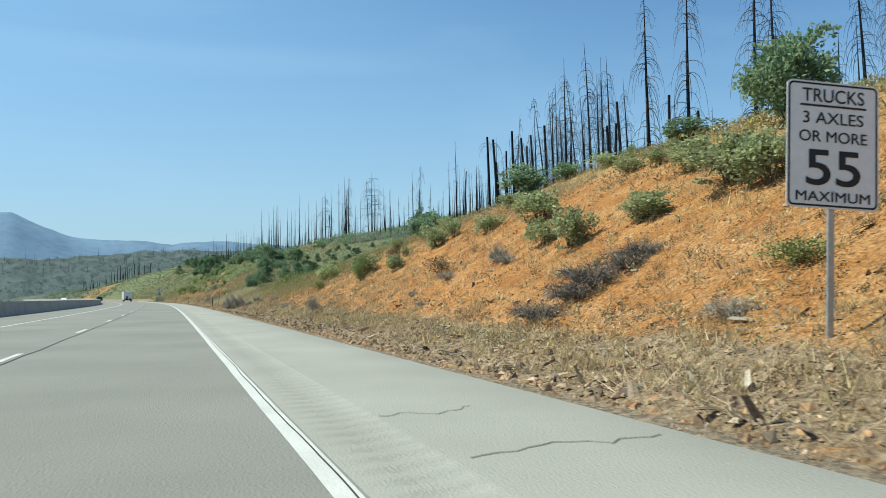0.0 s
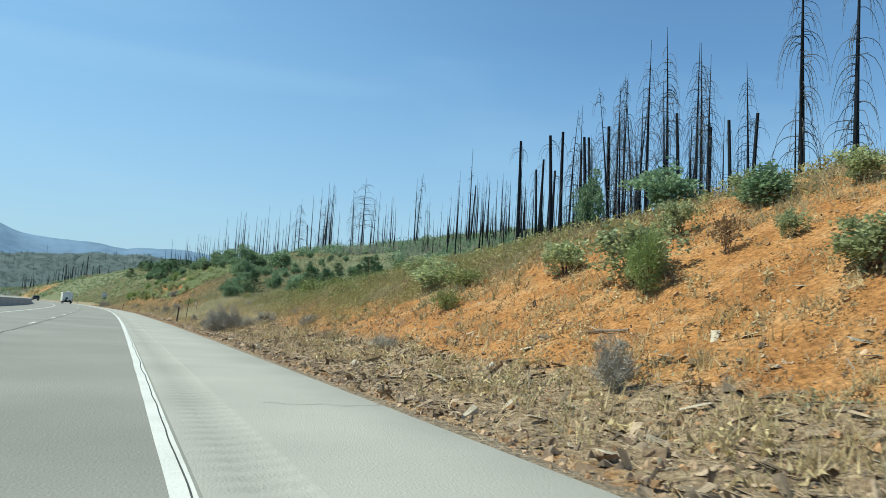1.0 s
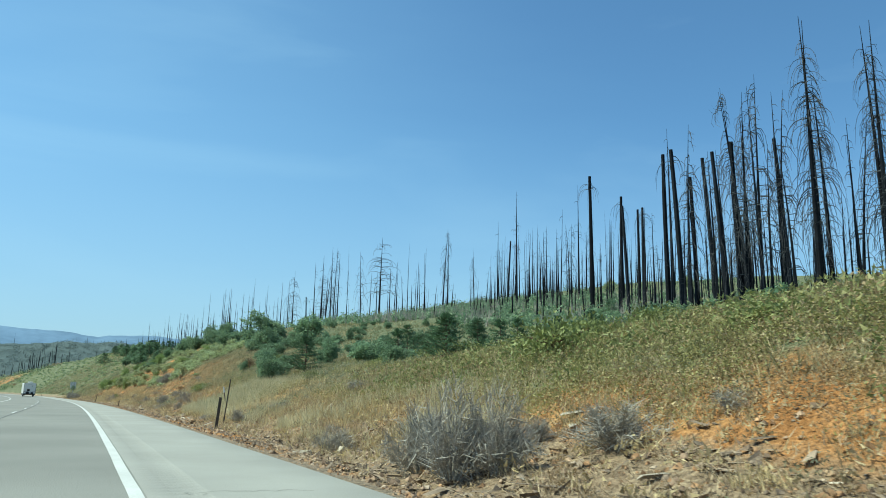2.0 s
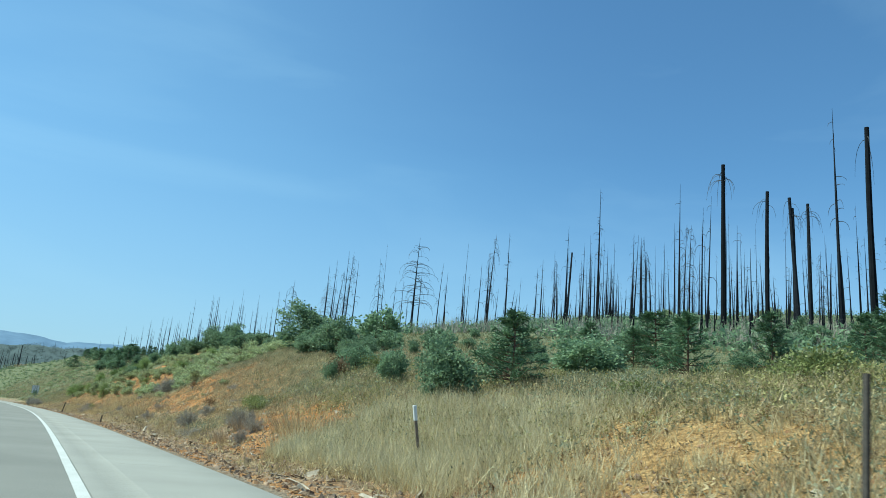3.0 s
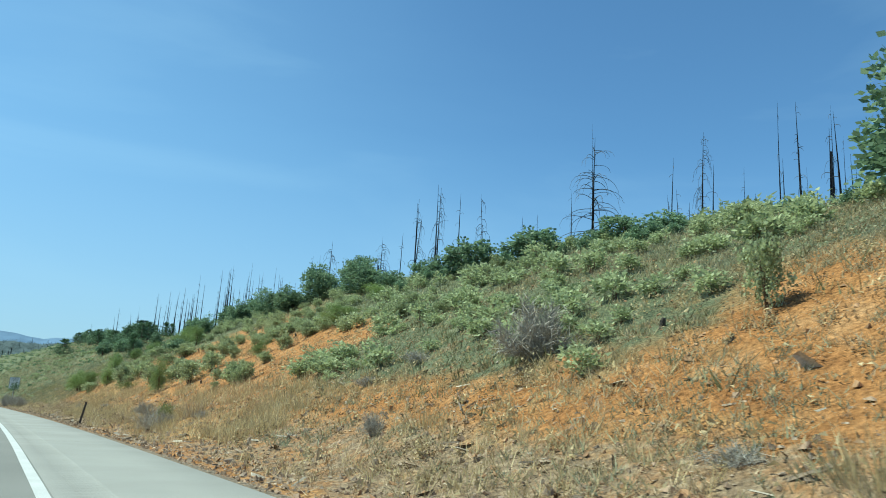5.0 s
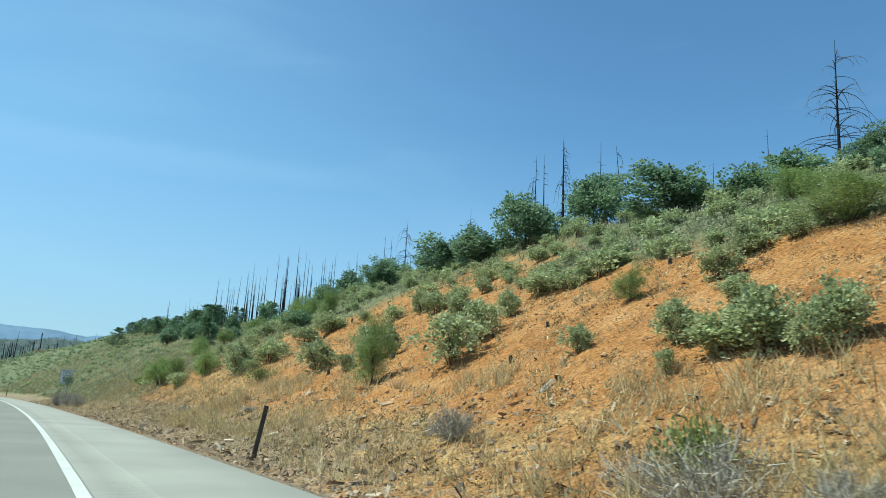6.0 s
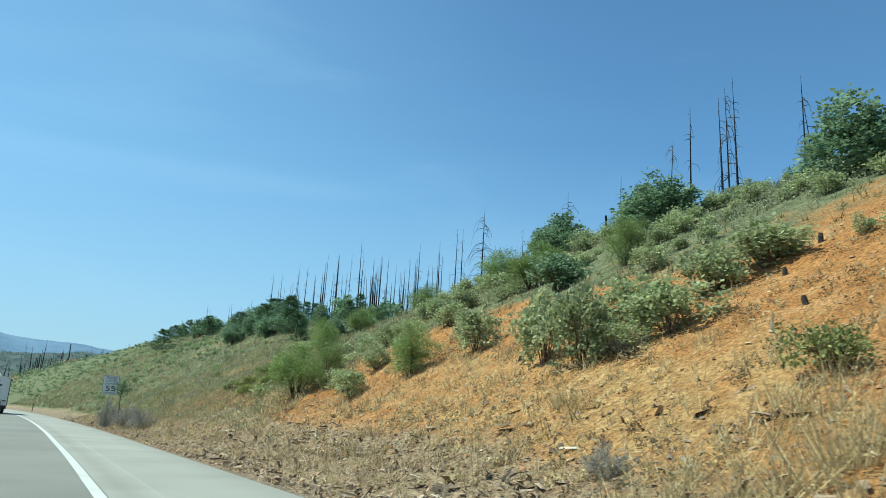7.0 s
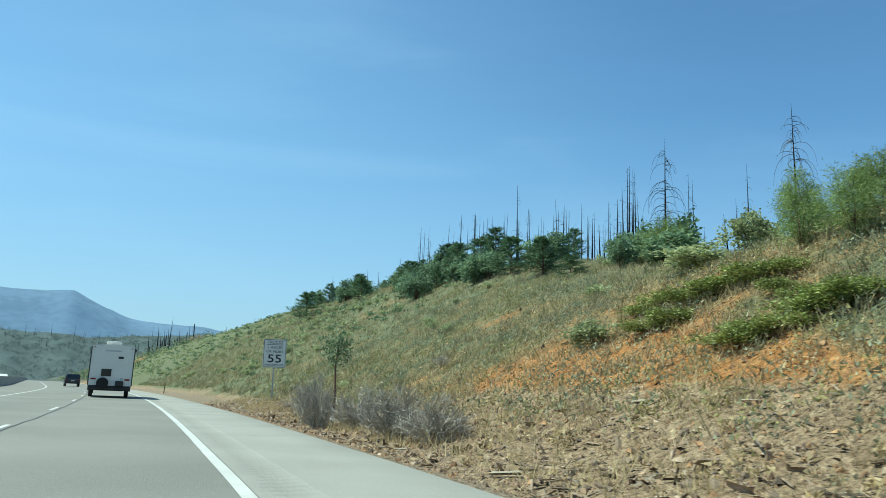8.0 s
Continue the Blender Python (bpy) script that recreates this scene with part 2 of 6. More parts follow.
def ground_material():
    """Orange soil with stones; straw, litter and green cover come from where things grow."""
    m = bpy.data.materials.new("hillside_soil")
    m.use_nodes = True
    n, l = m.node_tree.nodes, m.node_tree.links
    b = n["Principled BSDF"]
    b.inputs["Roughness"].default_value, b.inputs["Specular IOR Level"].default_value = 0.95, 0.1
    co = n.new("ShaderNodeTexCoord")

    def noise_at(scale, detail=5):
        t = n.new("ShaderNodeTexNoise")
        t.inputs["Scale"].default_value, t.inputs["Detail"].default_value, t.inputs["Roughness"].default_value = scale, detail, 0.62
        l.new(co.outputs["Object"], t.inputs["Vector"])
        return t.outputs["Fac"]

    def ramp(fac, stops):
        r = n.new("ShaderNodeValToRGB")
        while len(r.color_ramp.elements) < len(stops):
            r.color_ramp.elements.new(0.5)
        for e, (p, c) in zip(r.color_ramp.elements, stops):
            e.position, e.color = p, (*c, 1)
        l.new(fac, r.inputs[0])
        return r.outputs[0]

    def mix(fac, a, c):
        x = n.new("ShaderNodeMix")
        x.data_type = "RGBA"
        l.new(fac, x.inputs[0])
        l.new(a, x.inputs[6])
        l.new(c, x.inputs[7])
        return x.outputs[2]

    def cover(name, scale, lo, hi):
        """How much of a cover shows: what grows there, broken up by noise."""
        at, s_, r_ = n.new("ShaderNodeAttribute"), n.new("ShaderNodeMath"), n.new("ShaderNodeMapRange")
        at.attribute_name = name
        s_.operation = "ADD"
        l.new(at.outputs["Fac"], s_.inputs[0])
        l.new(noise_at(scale, 6), s_.inputs[1])
        r_.inputs["From Min"].default_value, r_.inputs["From Max"].default_value = lo, hi
        l.new(s_.outputs[0], r_.inputs["Value"])
        return r_.outputs[0]

    soil = ramp(noise_at(0.9, 8), [(0.3, (0.31, 0.138, 0.05)), (0.5, (0.44, 0.212, 0.078)), (0.7, (0.53, 0.3, 0.138))])
    straw = ramp(noise_at(3.5, 8), [(0.3, (0.28, 0.17, 0.075)), (0.5, (0.46, 0.285, 0.122)), (0.72, (0.58, 0.4, 0.19))])
    litter = ramp(noise_at(5.0, 8), [(0.3, (0.2, 0.14, 0.088)), (0.5, (0.34, 0.245, 0.155)), (0.7, (0.46, 0.35, 0.225))])
    green = ramp(noise_at(2.2, 8), [(0.3, (0.085, 0.1, 0.055)), (0.5, (0.155, 0.17, 0.095)), (0.72, (0.26, 0.25, 0.15))])
    stone = ramp(noise_at(18.0, 5), [(0.3, (0.2, 0.15, 0.105)), (0.7, (0.36, 0.29, 0.21))])
    scrub = ramp(noise_at(0.035, 8), [(0.35, (0.055, 0.075, 0.065)), (0.5, (0.095, 0.115, 0.095)), (0.66, (0.17, 0.165, 0.13))])
    c = mix(cover("straw", 1.3, 0.8, 1.15), soil, straw)
    c = mix(cover("litter", 2.4, 0.8, 1.1), c, litter)
    c = mix(cover("green", 0.8, 0.8, 1.15), c, green)
    c = mix(cover("gravel", 6.0, 0.85, 1.05), c, stone)
    c = mix(cover("scrub", 0.05, 0.6, 1.2), c, scrub)
    speck, scaled = n.new("ShaderNodeMapRange"), n.new("ShaderNodeVectorMath")
    speck.inputs["From Min"].default_value, speck.inputs["From Max"].default_value = 0.3, 0.7
    speck.inputs["To Min"].default_value, speck.inputs["To Max"].default_value = 0.42, 1.5
    l.new(noise_at(13.0, 9), speck.inputs["Value"])
    scaled.operation = "SCALE"
    l.new(c, scaled.inputs[0])
    l.new(speck.outputs[0], scaled.inputs["Scale"])
    l.new(scaled.outputs[0], b.inputs["Base Color"])
    bp = n.new("ShaderNodeBump")
    bp.inputs["Strength"].default_value, bp.inputs["Distance"].default_value = 1.0, 0.17
    l.new(noise_at(7.0, 9), bp.inputs["Height"])
    l.new(bp.outputs[0], b.inputs["Normal"])
    return m


SOIL = ground_material()
ASPHALT = material("lane_asphalt", (0.218, 0.212, 0.19), 0.9, vary=0.17, scale=0.25, fine=45, bump=0.6)
SHOULDER = material("shoulder_asphalt", (0.318, 0.308, 0.275), 0.9, vary=0.13, scale=0.4, fine=50, bump=0.6)
PAINT = material("road_paint", (0.52, 0.515, 0.49), 0.75, vary=0.12, scale=1.2, fine=45, bump=0.3)
CRACK = material("asphalt_crack", (0.12, 0.116, 0.105), 0.9, vary=0.2)
TAR = material("crack_sealant", (0.045, 0.043, 0.04), 0.6, vary=0.3, scale=6)
CONCRETE = material("barrier_concrete", (0.32, 0.31, 0.29), 0.85, vary=0.2, scale=0.7, fine=20)
CHAR = material("charred_bark", (0.0125, 0.0145, 0.019), 0.85, vary=0.5, scale=1.5, fine=14, bump=0.6, per_object=0.4, spec=0.12)
TWIG_BURNT = material("burnt_twig", (0.065, 0.067, 0.072), 0.8, vary=0.4, scale=3, fine=20, bump=0, island=0.4)
BURNT_STUMP = material("burnt_stump_wood", (0.05, 0.042, 0.035), 0.9, vary=0.4, scale=8, fine=30)
BARE_WOOD = material("peeled_wood", (0.36, 0.31, 0.24), 0.8, vary=0.2)
STEM = material("bush_stem", (0.13, 0.075, 0.05), 0.8, vary=0.3, scale=8)
GREY_TWIG = material("dry_twig", (0.35, 0.318, 0.265), 0.85, vary=0.25, island=0.35, bump=0)
DEAD_WOOD = material("dead_branch_wood", (0.2, 0.155, 0.115), 0.85, vary=0.35, scale=6)
LEAF_GREY = leafy("manzanita_leaf", (0.265, 0.305, 0.145), (0.48, 0.52, 0.29), through_=0.4)
LEAF_GREEN = leafy("oak_leaf", (0.145, 0.225, 0.125), (0.28, 0.375, 0.22), through_=0.42)
LEAF_FIR = leafy("fir_needles", (0.085, 0.15, 0.07), (0.15, 0.23, 0.12))
LEAF_PINE = leafy("pine_needles", (0.2, 0.27, 0.085), (0.33, 0.41, 0.15))
LEAF_WEED = leafy("weed_leaf", (0.17, 0.2, 0.06), (0.3, 0.32, 0.12))
LEAF_MAT = leafy("creeping_leaf", (0.19, 0.23, 0.06), (0.33, 0.37, 0.12))
LEAF_RUST = leafy("withered_leaf", (0.2, 0.13, 0.07), (0.3, 0.2, 0.1))
WEED_OLIVE = leafy("olive_weed_leaf", (0.25, 0.235, 0.082), (0.41, 0.37, 0.155), island=0.38, per_object=0)
WEED_BROWN = leafy("browned_weed_leaf", (0.3, 0.205, 0.105), (0.46, 0.335, 0.18), island=0.4, per_object=0)
WEED_SAGE = leafy("sage_weed_leaf", (0.2, 0.22, 0.13), (0.34, 0.35, 0.22), island=0.4, per_object=0)
BARK_LITTER = material("bark_litter", (0.32, 0.245, 0.175), 0.9, vary=0.35, scale=4, fine=30, island=0.6)
DEAD_STALK = material("dead_stalk", (0.42, 0.32, 0.2), 0.9, vary=0.25, bump=0, island=0.4)
STRAW = leafy("dry_grass_blade", (0.42, 0.315, 0.155), (0.62, 0.5, 0.285), island=0.4, per_object=0, through_=0.3)
PALE_GRASS = leafy("pale_grass_blade", (0.52, 0.44, 0.25), (0.74, 0.66, 0.43), island=0.3, per_object=0, through_=0.35)
DARK_TWIG = material("grey_brushwood", (0.17, 0.155, 0.135), 0.9, vary=0.3, island=0.45, bump=0)
OLIVE = leafy("olive_grass_blade", (0.15, 0.155, 0.065), (0.26, 0.245, 0.12), island=0.4, per_object=0, through_=0.3)
TAN_GRASS = leafy("bleached_grass_blade", (0.36, 0.295, 0.165), (0.55, 0.465, 0.28), island=0.35, per_object=0, through_=0.35)
BARK_SLAB = material("bark_slab", (0.23, 0.172, 0.12), 0.9, vary=0.35, scale=4, fine=30, island=0.65)
SPLINTER = material("weathered_splinter", (0.4, 0.34, 0.26), 0.85, vary=0.25, scale=5, fine=40, bump=0, island=0.4)
CHAR_SCRAP = material("charred_scrap", (0.05, 0.042, 0.036), 0.9, vary=0.4, scale=6, fine=30, bump=0, island=0.5)
FORB_BROWN = leafy("withered_forb", (0.17, 0.11, 0.055), (0.29, 0.2, 0.1), island=0.45, per_object=0)
FORB_GREY = leafy("grey_forb", (0.15, 0.15, 0.085), (0.26, 0.26, 0.16), island=0.45, per_object=0)
CLOD = material("soil_clod", (0.36, 0.21, 0.11), 0.95, vary=0.3, scale=3, fine=25, island=0.35)
LUMP = material("foot_clod", (0.24, 0.18, 0.13), 0.95, vary=0.3, scale=4, fine=30, bump=0.5, island=0.3)
RUBBLE = material("broken_soil", (0.3, 0.205, 0.135), 0.95, vary=0.4, scale=3, fine=25, island=0.55)
ROCK = material("weathered_stone", (0.37, 0.25, 0.15), 0.9, vary=0.3, scale=6, fine=40, per_object=0.3)
SIGN_WHITE = material("sign_sheeting", (0.72, 0.72, 0.7), 0.5, vary=0.06, scale=2, fine=12, bump=0)
SIGN_BLACK = material("sign_black", (0.02, 0.02, 0.022), 0.5, vary=0.1, bump=0)
STEEL = material("galvanised_steel", (0.42, 0.43, 0.43), 0.45, 0.7, vary=0.15, scale=8)
POST_DARK = material("weathered_dark_post", (0.07, 0.06, 0.05), 0.8, vary=0.3, scale=9)
POST_WHITE = material("white_plastic", (0.75, 0.75, 0.72), 0.6, vary=0.08)
TRAILER_WHITE = material("trailer_panel", (0.66, 0.65, 0.6), 0.4, vary=0.05, scale=0.8, fine=8, bump=0.05)
TRIM_DARK = material("dark_trim", (0.03, 0.03, 0.032), 0.5, vary=0.2)
RUBBER = material("tyre_rubber", (0.02, 0.02, 0.02), 0.85, vary=0.2)
CAR_BLACK = material("dark_car_paint", (0.015, 0.017, 0.02), 0.3, vary=0.1, bump=0, spec=0.5)
CAR_WHITE = material("white_car_paint", (0.75, 0.75, 0.75), 0.3, vary=0.05, bump=0, spec=0.5)
LAMP_RED = material("tail_lamp_red", (0.2, 0.015, 0.015), 0.3, vary=0.1, bump=0)
GLASS_DARK = material("tinted_glass", (0.02, 0.024, 0.028), 0.08, vary=0.1, bump=0, spec=0.6)
# forest seen through air: the blue haze is painted into the base colour
HAZE_BLUE_RIDGE = material("haze_tinted_mountain", (0.14, 0.21, 0.3), 1.0, vary=0.13, scale=0.004, fine=0.025, bump=0, spec=0)
# green leaves greyed towards blue to paint in the distance haze
HAZE_SCRUB = leafy("haze_tinted_scrub", (0.12, 0.155, 0.15), (0.185, 0.225, 0.21), island=0.25, per_object=0, through_=0.45)
# burnt ridge, its grey-green shifted bluish as painted atmospheric haze
HAZE_GREY_RIDGE = material("haze_tinted_burnt_ridge", (0.095, 0.12, 0.12), 1.0, vary=0.22, scale=0.03, fine=0.2, bump=0, spec=0)


# ---------------------------------------------------------------- mesh builders
class Geo:
    """Collects vertices and faces of one mesh."""

    def __init__(self):
        self.v, self.f, self.n = [], [], 0

    def add(self, verts, faces):
        self.v += [tuple(map(float, p)) for p in verts]
        self.f += [tuple(i + self.n for i in f) for f in faces]
        self.n += len(verts)

    def tube(self, points, radii, sides=6, cap=True):
        pts = [Vector(p) for p in points]
        verts, faces = [], []
        for i, p in enumerate(pts):
            ahead = (pts[min(i + 1, len(pts) - 1)] - pts[max(i - 1, 0)]).normalized()
            side = ahead.cross(Vector((0.31, 0.83, 0.47))).normalized()
            up = ahead.cross(side)
            for k in range(sides):
                a = 2 * math.pi * k / sides
                verts.append(p + (side * math.cos(a) + up * math.sin(a)) * radii[i])
        for i in range(len(pts) - 1):
            for k in range(sides):
                a, b = i * sides + k, i * sides + (k + 1) % sides
                faces.append((a, b, b + sides, a + sides))
        if cap:
            faces.append(tuple(reversed(range(sides))))
            faces.append(tuple(range((len(pts) - 1) * sides, len(pts) * sides)))
        self.add(verts, faces)

    def box(self, x0, x1, y0, y1, z0, z1, bevel=0.0, m=None):
        bm = bmesh.new()
        bmesh.ops.create_cube(bm, size=1.0)
        for v in bm.verts:
            v.co = Vector((x0 + (v.co.x + 0.5) * (x1 - x0), y0 + (v.co.y + 0.5) * (y1 - y0), z0 + (v.co.z + 0.5) * (z1 - z0)))
        if bevel:
            bmesh.ops.bevel(bm, geom=bm.edges[:], offset=bevel, segments=2, affect="EDGES", profile=0.6)
        if m:
            bm.transform(m)
        bm.verts.index_update()
        self.add([v.co for v in bm.verts], [[v.index for v in f.verts] for f in bm.faces])
        bm.free()

    def prism(self, outline, y0, y1):
        """An outline in x, z swept along y."""
        k = len(outline)
        verts = [(x, y0, z) for x, z in outline] + [(x, y1, z) for x, z in outline]
        self.add(verts, [tuple(range(k)), tuple(range(2 * k - 1, k - 1, -1))] + [(i, i + k, (i + 1) % k + k, (i + 1) % k) for i in range(k)])

    def mesh(self, name, mat, smooth=False):
        me = bpy.data.meshes.new(name)
        me.from_pydata(self.v, [], self.f)
        me.materials.append(mat)
        if smooth:
            me.polygons.foreach_set("use_smooth", [True] * len(me.polygons))
        bm = bmesh.new()
        bm.from_mesh(me)
        bmesh.ops.recalc_face_normals(bm, faces=bm.faces[:])
        bm.to_mesh(me)
        bm.free()
        return me


def triangles(name, corners, mat):
    """A mesh of loose triangles or quads from an array (count, 3 or 4, 3)."""
    count, k = corners.shape[:2]
    me = bpy.data.meshes.new(name)
    me.vertices.add(count * k)
    me.vertices.foreach_set("co", corners.reshape(-1).astype(np.float32))
    me.loops.add(count * k)
    me.loops.foreach_set("vertex_index", np.arange(count * k, dtype=np.int32))
    me.polygons.add(count)
    me.polygons.foreach_set("loop_start", np.arange(0, count * k, k, dtype=np.int32))
    me.update(calc_edges=True)
    me.materials.append(mat)
    return me


def part(name, geo, mat, parent, label="", smooth=False):
    """One mesh object under a thing or under a part."""
    ob = new(name, geo if isinstance(geo, bpy.types.Mesh) else geo.mesh(name, mat, smooth))
    ob.parent = parent
    return tagged(ob, label)


def thing(name, label, category, group="", m=None):
    ob = tagged(new(name), label, category, group)
    ob.empty_display_size = 0.1
    if m is not None:
        ob.matrix_basis = m
    return ob


def sheet(name, s_lines, d_lines, height, mat, label, covers=None):
    """A surface over the plan, one vertex for each pair of lines."""
    S, D = np.meshgrid(s_lines, d_lines, indexing="ij")
    X, Y = to_xy(S, D)
    co = np.stack([X, Y, height(S, D)], -1).reshape(-1, 3)
    r, c = S.shape
    idx = np.arange(r * c).reshape(r, c)
    quads = np.stack([idx[:-1, :-1], idx[:-1, 1:], idx[1:, 1:], idx[1:, :-1]], -1).reshape(-1, 4)
    me = bpy.data.meshes.new(name)
    me.vertices.add(len(co))
    me.vertices.foreach_set("co", co.reshape(-1).astype(np.float32))
    me.loops.add(quads.size)
    me.loops.foreach_set("vertex_index", quads.reshape(-1).astype(np.int32))
    me.polygons.add(len(quads))
    me.polygons.foreach_set("loop_start", np.arange(0, quads.size, 4, dtype=np.int32))
    me.update(calc_edges=True)
    me.polygons.foreach_set("use_smooth", np.ones(len(quads), dtype=bool))
    me.materials.append(mat)
    for key, values in (covers(S, D) if covers else {}).items():
        at = me.attributes.new(key, "FLOAT", "POINT")
        at.data.foreach_set("value", values.reshape(-1).astype(np.float32))
    return tagged(new(name, me), label, name.replace("_", " "), kind="structure")


# ---------------------------------------------------------------- ground
def bump01(x, lo, hi, soft):
    """1 between lo and hi, fading over soft on either side."""
    return np.clip((x - lo) / soft + 0.5, 0, 1) * np.clip((hi - x) / soft + 0.5, 0, 1)


def above_edge(s, d):
    """Metres beyond the upper edge of the cut."""
    return d - table(FOOT, s) - table(CREST, s) / CUT


def covers(s, d):
    """What covers the soil, from 0 to 1, by place."""
    s, d = np.asarray(s, float), np.asarray(d, float)
    up = above_edge(s, d)
    patch = rough(s / 6 + 2, d / 4 + 1, 3) - 0.5
    straw = 0.3 + 0.75 * np.clip((up + 3.0) / 3, 0, 1) + 0.1 * bump01(d, 4.3, 7.0, 1.8) * bump01(s, 150, 186, 10) + 0.06 * bump01(d, 4.0, 7.0, 2)
    straw = straw + 0.3 * bump01(s, 66, 104, 10) * bump01(d, 6, 40, 3) - 0.1 * bump01(s, -50, 60, 6) + 0.1 * bump01(s, 206, 226, 6) - 0.55 * bump01(s, 30, 84, 8) * np.clip((d - 6.8) / 1.5, 0, 1)
    straw = straw - 1.1 * bump01(s, 100, 107, 2.5) * bump01(d, 4.7, 8.2, 1.5) - 0.35 * bump01(s, 55, 66, 3) * bump01(d, 3.4, 6.4, 1)
    straw = straw - 0.42 * bump01(s, 156, 184, 4) * bump01(d, 6.4, 14, 1.5)
    straw = straw - 0.4 * bump01(s, 106, 150, 6) * np.clip((d - 5.5) / 3, 0, 1)
    litter = -0.5 * bump01(s, 100, 107, 2.5) * bump01(d, 4.7, 8.2, 1.5) + 0.55 * bump01(d, 3.0, 6.4, 1.6) + 0.25 * bump01(s, 104, 122, 8) * bump01(d, 3, 10, 2) + 0.3 * bump01(s, 206, 226, 6) * bump01(d, 3, 10, 2)
    green = 0.95 * bump01(s, 139, 156, 8) * np.clip((d - 6.5) / 3, 0, 1) + 0.75 * bump01(s, 152, 178, 6) * np.clip((d - 12.5) / 2, 0, 1) + 0.72 * bump01(s, 228, 420, 10) * np.clip((d - 3.8) / 2.5, 0, 1) + 0.35 * np.clip((up + 2) / 4, 0, 1)
    green = green + 0.75 * bump01(s, 190, 213, 8) * np.clip((d - 12) / 2.5 + np.clip((s - 206) / 3, 0, 2), 0, 1)
    green = green + 0.45 * bump01(s, 104, 150, 6) * np.clip((up + 5) / 3, 0, 1)
    green = green + 0.5 * bump01(s, 44, 84, 8) * np.clip((d - 6.5) / 2, 0, 1) + 0.45 * bump01(s, 206, 228, 6) * np.clip((d - 6) / 3, 0, 1) + 0.5 * bump01(s, 178, 208, 8) * np.clip((up + 8) / 6, 0, 1)
    green = green + 0.45 * bump01(s, 60, 112, 10) * np.clip((d - 7.5) / 5, 0, 1) + 0.3 * np.clip((up - 10) / 20, 0, 1) + 0.4 * bump01(s, 285, 460, 20) * np.clip((d - 4.5) / 2, 0, 1)
    litter = litter + 0.3 * bump01(s, -8, 72, 6) * bump01(d, 2.9, 6.0, 1.2) + 0.45 * bump01(s, 168, 208, 8) * bump01(d, 2.9, 5.6, 1.2) + 0.75 * bump01(s, 205, 420, 8) * bump01(d, 2.9, 6.2, 1.6) + 0.4 * bump01(s, 244, 420, 8) * bump01(d, 2.9, 5.0, 1.0) - 0.3 * bump01(s, -20, 60, 6) * bump01(d, 6.5, 14, 2) - 0.4 * bump01(s, 152, 190, 8) * bump01(d, 3.8, 9, 1.5)
    gravel = 0.75 * bump01(d, 1.0, 3.0, 0.3) + 0.2 * bump01(d, 3.0, 4.2, 0.8) + 0.5 * bump01(s, 238, 420, 10) * bump01(d, 2.9, 4.9, 0.8)
    scrub = np.clip((-d - 26) / 10, 0, 1) + np.clip((s - 420) / 120, 0, 1) + np.clip((d - 130) / 40, 0, 1)
    bare = patch * 0.7
    return {"straw": straw + bare, "litter": litter + bare * 0.5, "green": green + bare * 0.5, "gravel": gravel, "scrub": np.clip(scrub, 0, 1)}


s_lines = np.concatenate([np.linspace(-380, -20, 30)[:-1], np.arange(-20, 0, 2.0), np.arange(0, 250, 0.42), np.arange(250, 345, 1.2), np.arange(345, 480, 5), np.geomspace(480, 3900, 34)])
d_lines = np.concatenate([-np.geomspace(3600, 60, 34)[:-1], np.arange(-60, -27, 4.0), [-27, -26.4, -20, -12, -6, 0, 2.2, 2.5, 2.64, 2.78, 2.92], np.arange(3.06, 10, 0.18),
                          np.arange(10, 30, 0.55), np.arange(30, 135, 3.5), np.geomspace(135, 3600, 26)])
sheet("ground", s_lines, d_lines, land, SOIL, "sloping orange soil with dry grass and low scrub", covers)

# ---------------------------------------------------------------- road
road_s = np.concatenate([np.arange(-380, 0, 8.0), np.arange(0, 420, 2.0), np.arange(420, 1500, 12.0)])
sheet("road", road_s, np.array([-11.2, -7.4, -3.66, 0.1]), lambda s, d: road_height(s) + 0 * d, ASPHALT, "grey worn asphalt lanes of a highway")
sheet("road_far_side", road_s, np.array([-26.6, -20, -12.0]), lambda s, d: road_height(s) - 0.05 + 0 * d, ASPHALT, "grey asphalt of the opposite carriageway")
rumble_s = np.arange(-10, 330, 0.075)


def rumble_height(s, d):
    groove = np.clip(np.sin(s * 2 * math.pi / 0.3) * 2, 0, 1) * (d > 0.36) * (d < 0.74)
    return road_height(s) - 0.016 * groove


sheet("road_edge_strip", rumble_s, np.array([0.1, 0.35, 0.37, 0.73, 0.75, 0.8]), rumble_height, SHOULDER, "asphalt strip with milled rumble grooves")
sheet("pavement", road_s, np.array([0.8, 1.8, 2.6, 2.72, 2.76]), lambda s, d: road_height(s) - np.clip(d - 2.6, 0, 1) * 0.5, SHOULDER, "pale asphalt shoulder beside the lanes")


def strip(name, s0, s1, d0, d1, mat, label, lift=0.005, wander=0.0, step=0.5):
    ss = np.arange(s0, s1 + step * 0.5, step)
    shift = (rough(ss / 1.7 + d0, ss * 0 + 3, 3) - 0.5) * wander
    X0, Y0 = to_xy(ss, d0 + shift)
    X1, Y1 = to_xy(ss, d1 + shift)
    z = road_height(ss) + lift
    v = [(a, b, c) for a, b, c in zip(X0, Y0, z)] + [(a, b, c) for a, b, c in zip(X1, Y1, z)]
    k = len(ss)
    me = bpy.data.meshes.new(name)
    me.from_pydata([tuple(map(float, p)) for p in v], [], [(i, i + k, i + k + 1, i + 1) for i in range(k - 1)])
    me.materials.append(mat)
    return tagged(new(name, me), label, "road marking", kind="structure")


